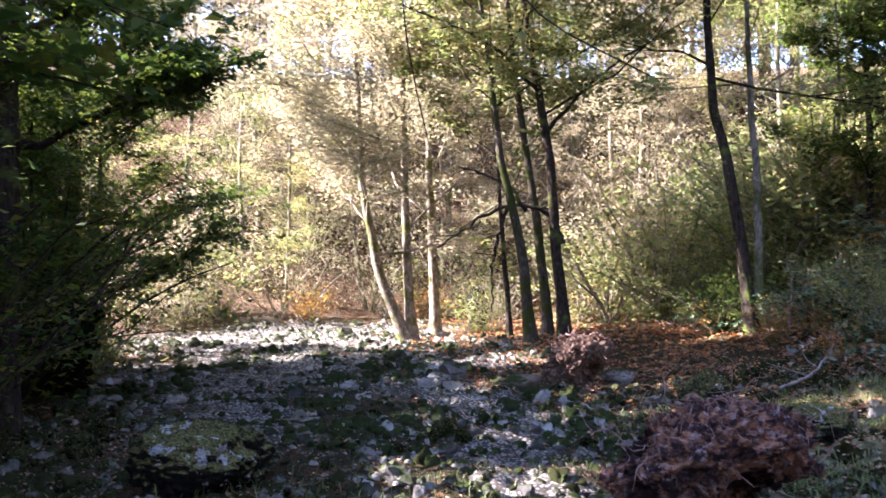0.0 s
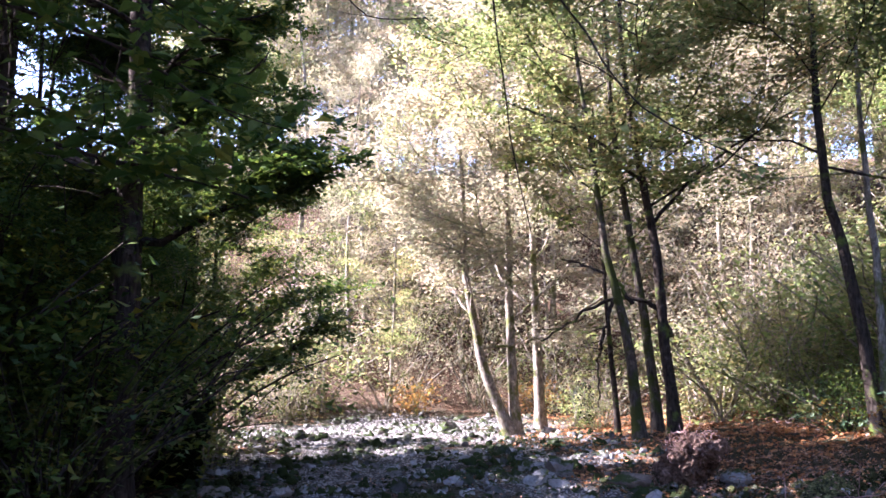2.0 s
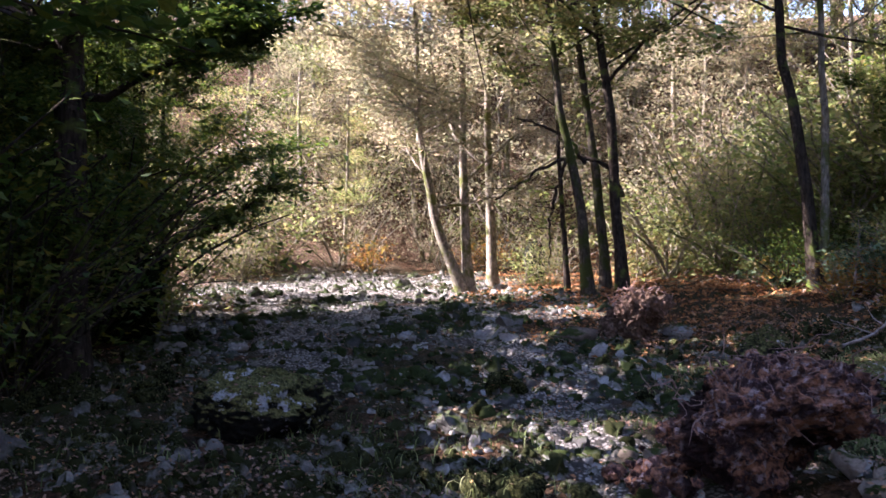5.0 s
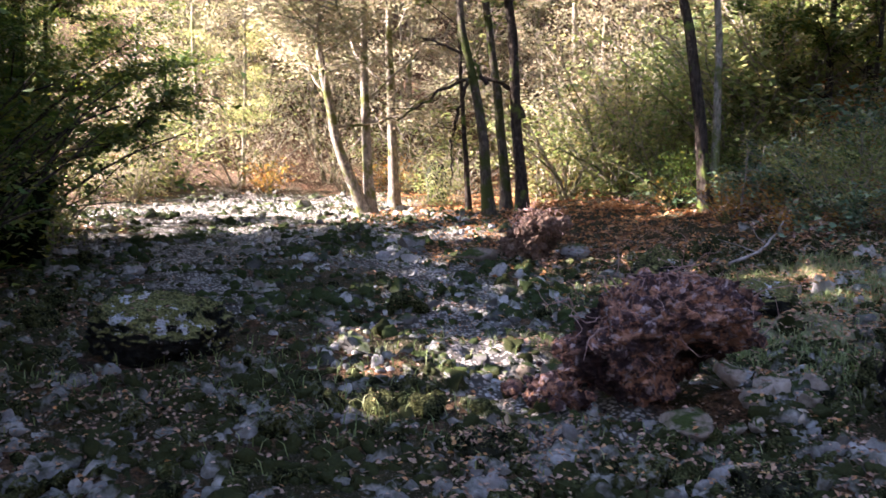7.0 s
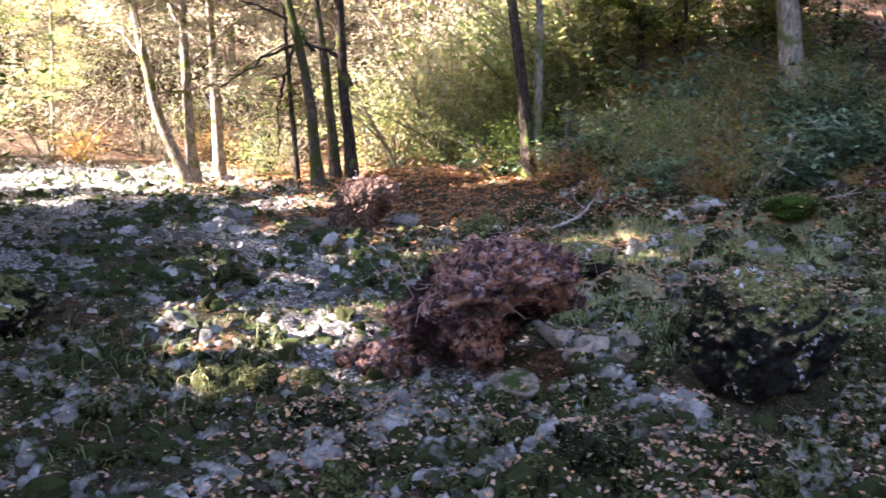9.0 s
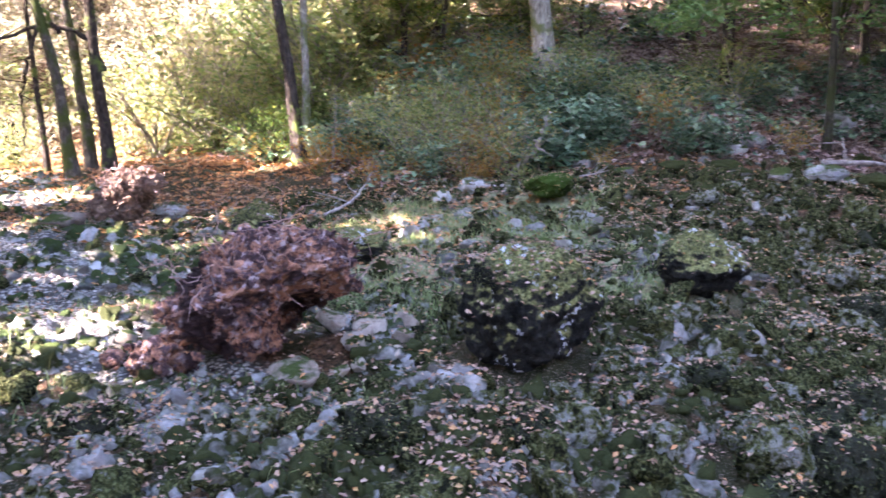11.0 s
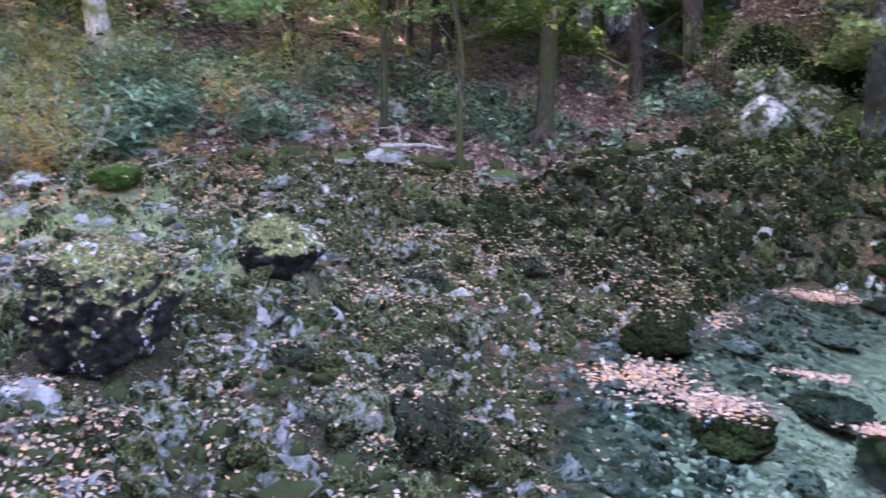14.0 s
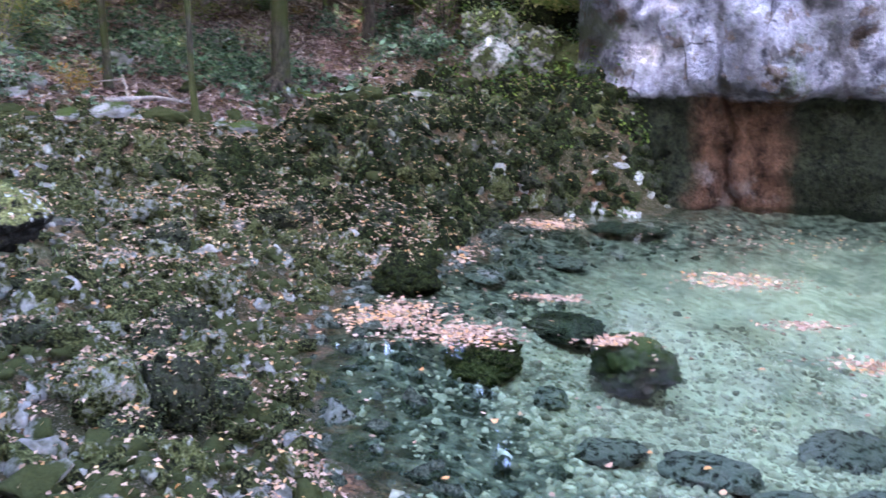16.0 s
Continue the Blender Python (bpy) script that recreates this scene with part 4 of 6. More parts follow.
# leaning mossy stems at the end of the sunlit bed
near_tree("tree", -0.71, 17.39, [(0, 0, 0), (-0.29, 0, 0.71), (-0.56, 0, 1.4), (-0.72, 0, 2.1), (-0.86, 0, 3.0), (-1.0, 0.3, 7.0)], 0.12, 207, BARK_PALE, LEAF_YELLOW,
          "leaning moss-covered trunk with a yellow crown by the bed", group="leaning stems", limbs=14, low=0.25, per=34, simple=True, limb=(0.36, 0.5), size=0.055, reach=0.22)
near_tree("tree", -0.6, 17.5, [(0, 0, 0), (-0.14, 0, 1.5), (-0.1, 0, 2.8), (-0.16, 0, 4.0), (-0.2, 0.2, 8.0)], 0.11, 208, BARK_PALE, LEAF_YELLOW,
          "pale trunk with a yellow crown by the bed", group="leaning stems", limbs=14, low=0.26, per=34, simple=True, limb=(0.42, 0.62), size=0.062, reach=0.2)
near_tree("tree", -0.16, 19.0, [(0, 0, 0), (-0.07, 0, 1.42), (-0.1, 0, 2.83), (-0.13, 0, 4.2), (-0.1, 0.2, 8.5)], 0.12, 216, BARK_PALE, LEAF_YELLOW,
          "pale trunk with a yellow crown behind the bed", group="leaning stems", limbs=14, low=0.22, per=34, simple=True, limb=(0.42, 0.62), size=0.062, reach=0.2)
# big dark tree on the near left
near_tree("tree", -4.1, 8.3, [(0, 0, -0.2), (0.05, 0, 2.0), (0.0, 0.2, 4.5), (0.1, 0, 8.0), (0.2, 0, 11.0)], 0.19, 209, BARK_DARK, LEAF_GREEN,
          "dark-trunked tree with dense green foliage on the bank", per=120, limbs=26, low=0.26, limb=(0.12, 0.19), size=0.06, rise=0.2, twigs=7, bare=True, simple=True)
near_tree("tree", -5.6, 13.0, [(0, 0, -0.2), (0.2, 0, 2.0), (0.3, 0.2, 4.5), (0.2, 0, 9.5)], 0.14, 210, BARK_DARK, LEAF_GREEN,
          "dark-trunked tree with green and yellowing foliage over the bed", per=60, limbs=22, low=0.1, limb=(0.2, 0.28), size=0.062, rise=0.25, bare=True, simple=True)
# tree beside the path, whose boughs hang over the view, its unseen crown kept dense for shade
over = near_tree("tree", -3.7, 2.3, [(0, 0, -0.2), (0.1, 0, 2.0), (0.2, 0.1, 4.5), (0.2, 0, 8.0)], 0.13, 226, BARK_DARK, LEAF_GREEN,
                 "green-leaved tree whose boughs hang over the path", per=50, limbs=13, low=0.5, size=0.075, limb=(0.3, 0.42), simple=True, bare=True)
for k, points in enumerate(([(-3.5, 2.4, 3.0), (-2.5, 3.2, 3.2), (-1.8, 3.6, 3.0), (-1.35, 3.8, 2.7)], [(-3.5, 2.4, 2.6), (-2.6, 3.1, 2.7), (-1.9, 3.5, 2.5), (-1.3, 3.8, 2.36)],
                            [(-3.5, 2.4, 3.4), (-2.6, 3.3, 3.6), (-1.9, 3.7, 3.4), (-1.5, 3.9, 3.15)], [(-3.5, 2.4, 2.8), (-2.7, 2.9, 2.9), (-2.2, 3.3, 2.75), (-1.8, 3.6, 2.55)])):
    bough(over, points, 0.016, BARK_DARK, 230 + k, LEAF_GREEN, 330, 0.062, 0.13)
bough(over, [(-3.4, 2.4, 4.2), (-1.5, 3.8, 4.4), (-0.3, 4.5, 4.0), (-0.24, 4.59, 3.47), (-0.2, 4.6, 3.1), (-0.18, 4.6, 2.67), (-0.07, 4.6, 2.3)], 0.011, BARK_DARK, 236, None, 0, reach=0.04)
bough(over, [(-1.5, 3.8, 4.4), (-1.15, 4.35, 3.7), (-0.9, 4.42, 3.4), (-0.6, 4.46, 3.42)], 0.008, BARK_DARK, 237, None, 0, 0.05, 0.06, 0.5)
bough(over, [(-1.5, 3.8, 4.4), (-0.5, 5.2, 4.6), (0.25, 5.99, 4.0), (0.47, 5.98, 3.52), (0.72, 5.96, 3.26), (0.97, 5.92, 3.11), (1.4, 5.83, 2.87)], 0.014, BARK_DARK, 238, LEAF_LIME, 40, 0.05, 0.1, 0.5)
# trees on the slope above the mossy rubble, most of their crowns thickened overhead for shade
near_tree("tree", 8.25, 11.95, [(0, 0, -0.2), (-0.25, 0, 1.4), (-0.6, 0.1, 3.5), (-0.8, 0.2, 9.0)], 0.2, 211, BARK_PALE, LEAF_LIME,
          "pale-trunked tree rising from the leafy slope", per=44, limbs=16, low=0.5, size=0.085, limb=(0.5, 0.7), simple=True)
near_tree("tree", 9.08, 6.21, [(0, 0, -0.1), (0.0, 0, 0.75), (-0.03, 0, 1.2), (0.06, 0, 1.6), (0.04, 0.05, 1.95), (-0.2, 0.1, 2.3), (-0.3, 0.1, 2.7), (-0.12, 0, 3.4), (-0.1, 0, 4.6)], 0.05, 212, BARK_GREEN, LEAF_GREEN,
          "thin crooked moss-covered tree on the stony ridge", per=8, limbs=9, low=0.35, size=0.08)
near_tree("tree", 9.7, 7.9, [(0, 0, -0.1), (0.02, 0, 1.5), (0.0, 0, 3.0), (0.1, 0, 8.0)], 0.06, 213, BARK_GREEN, LEAF_GREEN,
          "thin straight tree on the slope, its crown thickened for shade", per=50, limbs=14, low=0.4, size=0.08, limb=(0.5, 0.7), simple=True)
rooted = near_tree("tree", 11.8, 6.6, [(0, 0, -0.3), (0.1, 0, 1.2), (0.25, 0, 3.0), (0.3, 0, 12.0)], 0.15, 214, BARK_GREEN, LEAF_GREEN,
          "mossy tree with spreading roots on the slope", per=56, limbs=18, low=0.42, size=0.1, limb=(0.6, 0.8), simple=True)
dark_tree = near_tree("tree", 10.6, 10.6, [(0, 0, -0.3), (0.0, 0, 2.2), (0.1, 0, 8.0)], 0.12, 215, BARK_DARK, LEAF_GREEN,
          "dark tree with low green sprays on the slope", per=60, limbs=15, low=0.2, size=0.085, rise=0.1, simple=True)

for k, points in enumerate(([(10.6, 10.6, 3.2), (9.6, 9.8, 3.3), (8.6, 9.0, 2.9), (7.9, 8.4, 2.45)], [(10.6, 10.6, 3.4), (9.9, 9.4, 3.4), (9.2, 8.4, 3.0), (8.7, 7.6, 2.55)],
                            [(10.6, 10.6, 3.6), (10.4, 9.2, 3.5), (10.0, 8.0, 3.1), (9.7, 7.2, 2.7)], [(10.6, 10.6, 3.0), (10.0, 10.2, 3.2), (9.2, 9.8, 2.9), (8.6, 9.4, 2.5)],
                            [(11.9, 6.6, 3.2), (11.2, 7.0, 3.3), (10.5, 7.0, 3.0), (10.0, 6.8, 2.6)], [(11.9, 6.6, 3.0), (11.6, 5.8, 3.2), (11.1, 5.2, 2.9), (10.8, 4.9, 2.6)])):
    bough(dark_tree if k < 4 else rooted, points, 0.02, BARK_DARK, 250 + k, LEAF_SPRAY, 420, 0.07, 0.2)

# ---- rubble of the dry bed ----
CELL = 0.035
TOPS = np.full((520, 400), -9.0)          # how high stones reach over each cell of the plan


def raise_tops(v):
    i, j = ((v[:, 0] + 5.5) / CELL).astype(int), ((v[:, 1] - 0.5) / CELL).astype(int)
    ok = (i >= 0) & (i < TOPS.shape[0]) & (j >= 0) & (j < TOPS.shape[1])
    np.maximum.at(TOPS, (i[ok], j[ok]), v[ok, 2])


def on_tops(p, lift=0.008):
    """The places p, lifted on to the stones that lie there."""
    i, j = ((p[:, 0] + 5.5) / CELL).astype(int).clip(0, TOPS.shape[0] - 1), ((p[:, 1] - 0.5) / CELL).astype(int).clip(0, TOPS.shape[1] - 1)
    return np.c_[p[:, :2], np.maximum(p[:, 2], TOPS[i, j]) + lift]


CLEAR = [(2.8, 4.3, 0.55), (4.78, 4.98, 0.42), (1.5, 5.12, 0.7), (-1.74, 6.35, 0.6), (2.4, 8.2, 0.35), (3.35, 2.75, 0.5), (5.5, 8.0, 0.4)]


def clear(x, y):
    """Away from the boulders and the stump."""
    out = np.ones(np.shape(x))
    for cx, cy, r in CLEAR:
        out = out * step(r * 0.8, r * 0.95, np.hypot(x - cx, y - cy))
    return out


r_st = np.random.default_rng(21)


def rubble(name, spots, sizes, mat, label, tip=0.5, smooth=True, category="rubble"):
    """Loose stones as one mesh: the larger ones with more shape."""
    big = sizes > 0.085
    v, f = joined([strewn(CHUNK, spots[big], sizes[big], r_st, 0.3, tip), strewn(PEBBLY, spots[~big], sizes[~big], r_st, 0.3, tip)])
    raise_tops(v)
    tagged(new(name, mesh_np(name, v, f, mat, smooth)), label, category, kind="stuff")
    return v


def fronds(name, lumps, n, size, mat, label, r):
    """Tiny moss blades over lumps of rock."""
    at = lumps[r.integers(len(lumps), size=n)] + r.normal(0, 0.008, (n, 3))
    at = at[at[:, 2] > height(at[:, 0], at[:, 1]) - 0.01]
    tagged(new(name, mesh_np(name, *leaf_cloud(at, size, 0.9, r, 2.2, simple=True), mat, False)), label, "moss", kind="stuff")


def sizes_of(spots, middle, spread, least, most):
    return r_st.lognormal(math.log(middle), spread, len(spots)).clip(least, most)


spots = scatter(26000, (-7, 5, 2.5, 23), lambda x, y: bed_share(x, y) * (0.15 + 0.85 * step(-0.2, 0.3, 0.6 * vnoise(x * 1.1, y * 1.1, 52) + 0.6 * vnoise(x * 2.9, y * 2.9, 53))), r_st, -0.005)
rubble("bed_rubble", spots, sizes_of(spots, 0.034, 0.5, 0.015, 0.12), STONE, "pale limestone rubble of the dry stream bed")
spots = scatter(12000, (-6, 4.5, 5.0, 18), lambda x, y: clear(x, y) * bed_share(x, y) * (1 - 0.8 * gravel_share(x, y)) * (0.1 + 0.9 * step(0.0, 0.35, 0.7 * vnoise(x * 0.9, y * 0.9, 55) + 0.5 * vnoise(x * 2.3, y * 2.3, 56))), r_st, 0.0)
rubble("dark_rubble", spots, sizes_of(spots, 0.05, 0.5, 0.02, 0.16), STONE_DARK, "dark moss-grown stones lying on the gravel of the bed")
spots = scatter(30000, (-4, 12, 1.0, 12), lambda x, y: clear(x, y) * (1 - 0.7 * bed_share(x, y)) * (1 - 0.5 * meadow(x, y)) * (0.25 + 0.75 * step(7.0, 3.0, np.hypot(x - 1.5, y - 2.5))) * dry(x, y) * in_front(x, y) * step(2.0, 0.3, side(VALLEY, x, y)), r_st, -0.005)
rubble("mossy_rubble", spots, sizes_of(spots, 0.042, 0.5, 0.015, 0.13), STONE_MOSSY, "moss-grown rubble between the bed and the pool")
spots = scatter(9500, (-2.5, 5.2, 1.7, 6.2), lambda x, y: clear(x, y) * (1 - 0.7 * gravel_share(x, y)) * (0.35 + 0.65 * step(0.0, 1.6, x)) * dry(x, y) * in_front(x, y), r_st, 0.0)
rubble("loose_stones", spots, sizes_of(spots, 0.034, 0.45, 0.014, 0.1), STONE_MOSSY, "loose grey stones with moss beside the path")
spots = scatter(24000, (-4, 11.5, 1.8, 10.5), lambda x, y: clear(x, y) * (0.22 + 0.78 * step(2.0, 4.2, x)) * (1 - 0.8 * bed_share(x, y)) * (1 - 0.75 * meadow(x, y)) * (1 - gravel_share(x, y)) * dry(x, y) * in_front(x, y) * step(0.9, -0.2, side(VALLEY, x, y)) * (0.3 + 0.7 * step(-0.4, 0.1, vnoise(x * 1.3, y * 1.3, 54))), r_st, 0.012)
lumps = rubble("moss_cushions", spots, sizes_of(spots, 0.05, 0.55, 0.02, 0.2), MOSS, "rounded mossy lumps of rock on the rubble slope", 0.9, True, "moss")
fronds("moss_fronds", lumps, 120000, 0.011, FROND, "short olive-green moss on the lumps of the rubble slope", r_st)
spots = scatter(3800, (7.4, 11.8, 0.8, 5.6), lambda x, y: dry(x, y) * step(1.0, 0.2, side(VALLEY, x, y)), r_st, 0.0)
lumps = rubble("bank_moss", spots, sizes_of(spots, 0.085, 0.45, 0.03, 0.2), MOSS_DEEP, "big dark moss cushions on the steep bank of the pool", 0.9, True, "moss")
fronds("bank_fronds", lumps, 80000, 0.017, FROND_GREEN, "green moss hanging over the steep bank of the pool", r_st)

# larger stones, each a thing
STONE_DATA = {m.name: [mesh_np("stone", v, f, m, False) for v, f in MIDDLE] for m in (STONE, STONE_MOSSY)}


def lay_stone(x, y, size, r, mat, label, group):
    ob = new("stone", STONE_DATA[mat.name][r.integers(len(MIDDLE))])
    s = size * r.uniform(0.85, 1.15, 3)
    ob.matrix_world = Matrix.Translation((x, y, ground_at(x, y) + 0.12 * size)) @ Euler((r.normal(0, 0.2), r.normal(0, 0.2), r.uniform(0, 6.28))).to_matrix().to_4x4() @ Matrix.Diagonal((*s, 1))
    co = np.array([ob.matrix_world @ p.co for p in ob.data.vertices])
    raise_tops(co)
    return tagged(ob, label, "stone", group)


for x, y, _ in scatter(230, (-7, 4, 3.5, 22), lambda x, y: 0.9 * clear(x, y) * bed_share(x, y), r_st):
    lay_stone(x, y, float(np.clip(r_st.lognormal(math.log(0.10), 0.4), 0.06, 0.24)), r_st, STONE, "pale angular limestone in the dry bed", "stones of the dry bed")
for x, y, _ in scatter(420, (-4, 11, 2.0, 11), lambda x, y: 0.45 * clear(x, y) * (1 - bed_share(x, y)) * dry(x, y) * in_front(x, y) * step(1.0, 0.0, side(VALLEY, x, y)), r_st):
    lay_stone(x, y, float(np.clip(r_st.lognormal(math.log(0.10), 0.35), 0.06, 0.15)), r_st, STONE_MOSSY, "moss-grown stone among fallen leaves", "mossy stones")

for x, y, _ in scatter(90, (2.4, 7.5, 5.2, 9.3), lambda x, y: clear(x, y) * (0.3 + 0.7 * meadow(x, y)) * step(0.4, -0.2, side(VALLEY, x, y)), r_st):
    lay_stone(x, y, float(np.clip(r_st.lognormal(math.log(0.09), 0.4), 0.05, 0.2)), r_st, STONE, "pale limestone lying in thin grass", "pale stones in the grass")


BOULDER_TOPS, MOSSY_ALL = [], []


def boulder(x, y, size, seed, mat, label, turn=0.0, category="boulder", sink=0.15, z=None):
    v, f = boulder_shape(seed, 5 if size[0] > 0.7 else 4, 0.75 if mat is SUNK else 1.0)
    if mat is YELLOW_STONE:
        v, f = stone_shape(4, seed, 0.2, 1.0, 9)
    v = v * np.array(size) * 0.5
    ob = new("boulder", mesh_np("boulder", v, f, mat))
    base = ground_at(x, y) if z is None else z
    ob.matrix_world = Matrix.Translation((x, y, base + size[2] * (0.5 - sink))) @ Matrix.Rotation(turn, 4, "Z")
    if size[0] > 0.29:
        tops = v[v[:, 2] > 0.33 * size[2]]
        spin = np.array(Matrix.Rotation(turn, 3, "Z"))
        if z is None and mat in (MOSS, MOSS_DEEP, MOSS_BRIGHT):
            MOSSY_ALL.append(v @ spin.T + np.array([x, y, base + size[2] * (0.5 - sink)]))
        if base + size[2] * (1 - sink) > WATER + 0.02:
            BOULDER_TOPS.append(tops @ spin.T + np.array([x, y, base + size[2] * (0.5 - sink)]))
    if z is None:
        raise_tops(v @ np.array(Matrix.Rotation(turn, 3, "Z")).T + np.array([x, y, base + size[2] * (0.5 - sink)]))
    return tagged(ob, label, category)


def great_boulder(x, y, size, seed, label, turn=0.0, sink=0.08):
    """A craggy boulder, undercut at its foot, with moss on its back."""
    r = np.random.default_rng(seed)
    v, f = ball(6)
    for _ in range(7):
        d = r.normal(0, 1, 3)
        d[2] = -abs(d[2]) * 0.3 + 0.25
        d /= np.linalg.norm(d)
        v = v - 0.85 * np.maximum(v @ d - r.uniform(0.68, 0.86), 0)[:, None] * d
    q = v + r.uniform(-50, 50, 3)
    bump = np.array([0.13 * noise.fractal(Vector(p * 1.6), 0.8, 2.1, 5) - 0.10 * abs(noise.noise(Vector(p * 3.3))) + 0.045 * noise.noise(Vector(p * 9)) + 0.03 * noise.noise(Vector(p * 22)) for p in q])
    v = v * (1.06 + bump[:, None])
    v[:, :2] *= np.interp(v[:, 2], [-1, -0.5, 0.1, 0.6, 1], [0.84, 0.95, 1.05, 0.97, 0.8])[:, None]
    v = v * np.array(size) * 0.5
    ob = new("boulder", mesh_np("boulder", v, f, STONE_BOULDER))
    ob.matrix_world = Matrix.Translation((x, y, ground_at(x, y) + size[2] * (0.5 - sink))) @ Matrix.Rotation(turn, 4, "Z")
    w = v @ np.array(Matrix.Rotation(turn, 3, "Z")).T + np.array([x, y, ground_at(x, y) + size[2] * (0.5 - sink)])
    raise_tops(w)
    BOULDER_TOPS.append(w[v[:, 2] > 0.22 * size[2]])
    return tagged(ob, label, "boulder")


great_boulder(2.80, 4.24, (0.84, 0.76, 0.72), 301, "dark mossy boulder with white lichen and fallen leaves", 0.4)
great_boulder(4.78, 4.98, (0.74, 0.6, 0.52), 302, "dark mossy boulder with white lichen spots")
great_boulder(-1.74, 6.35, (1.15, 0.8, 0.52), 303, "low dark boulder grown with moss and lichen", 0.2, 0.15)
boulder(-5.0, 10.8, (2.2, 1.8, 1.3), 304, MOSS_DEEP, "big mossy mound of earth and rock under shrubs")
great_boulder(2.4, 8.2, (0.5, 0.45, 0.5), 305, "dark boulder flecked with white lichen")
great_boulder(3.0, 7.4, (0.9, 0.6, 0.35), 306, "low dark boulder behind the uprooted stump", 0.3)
boulder(0.9, 10.85, (0.55, 0.4, 0.28), 307, YELLOW_STONE, "pale rounded stone at the foot of the bank")
boulder(2.15, 11.05, (0.35, 0.3, 0.2), 308, STONE, "pale rounded stone among orange leaves")
boulder(5.5, 8.0, (0.6, 0.5, 0.28), 309, MOSS_BRIGHT, "stone covered with bright green moss", 0.3)
# upright dark mass put where only a shaded gap lies between far trunks
boulder(0.78, 20.2, (0.6, 0.5, 1.1), 312, MOSS_DEEP, "dark mass added for the shaded gap between the trunks of the far bank")
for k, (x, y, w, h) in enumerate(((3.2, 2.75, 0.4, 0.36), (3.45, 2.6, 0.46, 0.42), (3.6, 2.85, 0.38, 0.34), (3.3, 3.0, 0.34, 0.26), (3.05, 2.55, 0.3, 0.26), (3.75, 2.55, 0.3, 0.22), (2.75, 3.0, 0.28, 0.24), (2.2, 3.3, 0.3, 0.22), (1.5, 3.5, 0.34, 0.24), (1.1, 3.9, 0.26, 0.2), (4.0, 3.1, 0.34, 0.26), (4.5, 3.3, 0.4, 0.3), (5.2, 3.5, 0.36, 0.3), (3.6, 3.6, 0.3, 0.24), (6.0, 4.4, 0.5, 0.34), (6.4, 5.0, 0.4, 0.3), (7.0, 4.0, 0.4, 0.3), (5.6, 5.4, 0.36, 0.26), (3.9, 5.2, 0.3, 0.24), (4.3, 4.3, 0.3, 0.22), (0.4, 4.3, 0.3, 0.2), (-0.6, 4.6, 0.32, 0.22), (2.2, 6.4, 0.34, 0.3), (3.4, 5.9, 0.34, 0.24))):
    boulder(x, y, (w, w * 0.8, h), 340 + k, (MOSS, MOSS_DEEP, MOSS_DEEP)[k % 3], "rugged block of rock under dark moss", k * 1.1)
boulder(8.96, 12.0, (0.5, 0.35, 0.3), 311, WHITE_STONE, "white stone lying on the leafy slope", 0.2)

# ---- pool: rocks, pebbles, leaves ----
boulder(7.0, 2.75, (0.95, 0.62, 0.42), 320, MOSS_DEEP, "mossy rock at the pool's shore covered with leaves", 0.1, z=WATER - 0.1)
boulder(5.75, 1.7, (0.85, 0.55, 0.3), 321, MOSS, "mossy rock rising from the pool with wet leaves", 0.1, z=WATER - 0.25)
boulder(6.0, 0.70, (0.76, 0.55, 0.42), 323, STONE_DARK, "half-sunken rock with wet leaves on top", 0.5, z=WATER - 0.36, sink=0.05)


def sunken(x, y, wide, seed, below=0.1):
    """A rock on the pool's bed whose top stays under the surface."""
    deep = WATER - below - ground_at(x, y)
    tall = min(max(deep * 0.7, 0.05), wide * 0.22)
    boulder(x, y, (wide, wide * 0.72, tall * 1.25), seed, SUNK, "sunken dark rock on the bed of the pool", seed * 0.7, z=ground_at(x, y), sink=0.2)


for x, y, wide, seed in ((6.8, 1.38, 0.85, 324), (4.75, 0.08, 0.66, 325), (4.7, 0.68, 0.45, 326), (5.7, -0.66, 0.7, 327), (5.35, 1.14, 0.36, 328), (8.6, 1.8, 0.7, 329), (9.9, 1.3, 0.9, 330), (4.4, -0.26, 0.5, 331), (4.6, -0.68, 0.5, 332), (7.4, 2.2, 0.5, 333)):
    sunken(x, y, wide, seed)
r_pb = np.random.default_rng(33)
spots = scatter(30000, (2.3, 8.5, -2.5, 3.4), lambda x, y: (0.25 * step(-0.2, -0.6, side(POOL, x, y)) + 0.7 * step(-0.9, -1.6, side(POOL, x, y))) * step(9, 4.5, x) * in_front(x, y), r_pb, 0.0)
tagged(new("pool_pebbles", mesh_np("pool_pebbles", *strewn(SMALL, spots, r_pb.lognormal(math.log(0.022), 0.5, len(spots)).clip(0.008, 0.065), r_pb), PEBBLE)),
       "pale pebbles on the bed of the pool", "pebbles", kind="stuff")

spots = scatter(2600, (2.2, 9.5, -2.5, 3.4), lambda x, y: step(0.02, -0.08, side(POOL, x, y)) * step(-1.5, -0.7, side(POOL, x, y)) * in_front(x, y), r_pb, -0.01)
rubble("shore_stones", spots, sizes_of(spots, 0.05, 0.5, 0.02, 0.13), SUNK, "dark stones in the shallow water along the shore")
for x, y, _ in scatter(46, (9.8, 11.2, 0.0, 2.9), lambda x, y: step(0.35, 0.1, np.abs(side(POOL, x, y))), r_pb):
    lay_stone(x, y, float(r_pb.uniform(0.05, 0.13)), r_pb, STONE, "pale stone at the water's edge below the cliff", "stones at the water's edge")


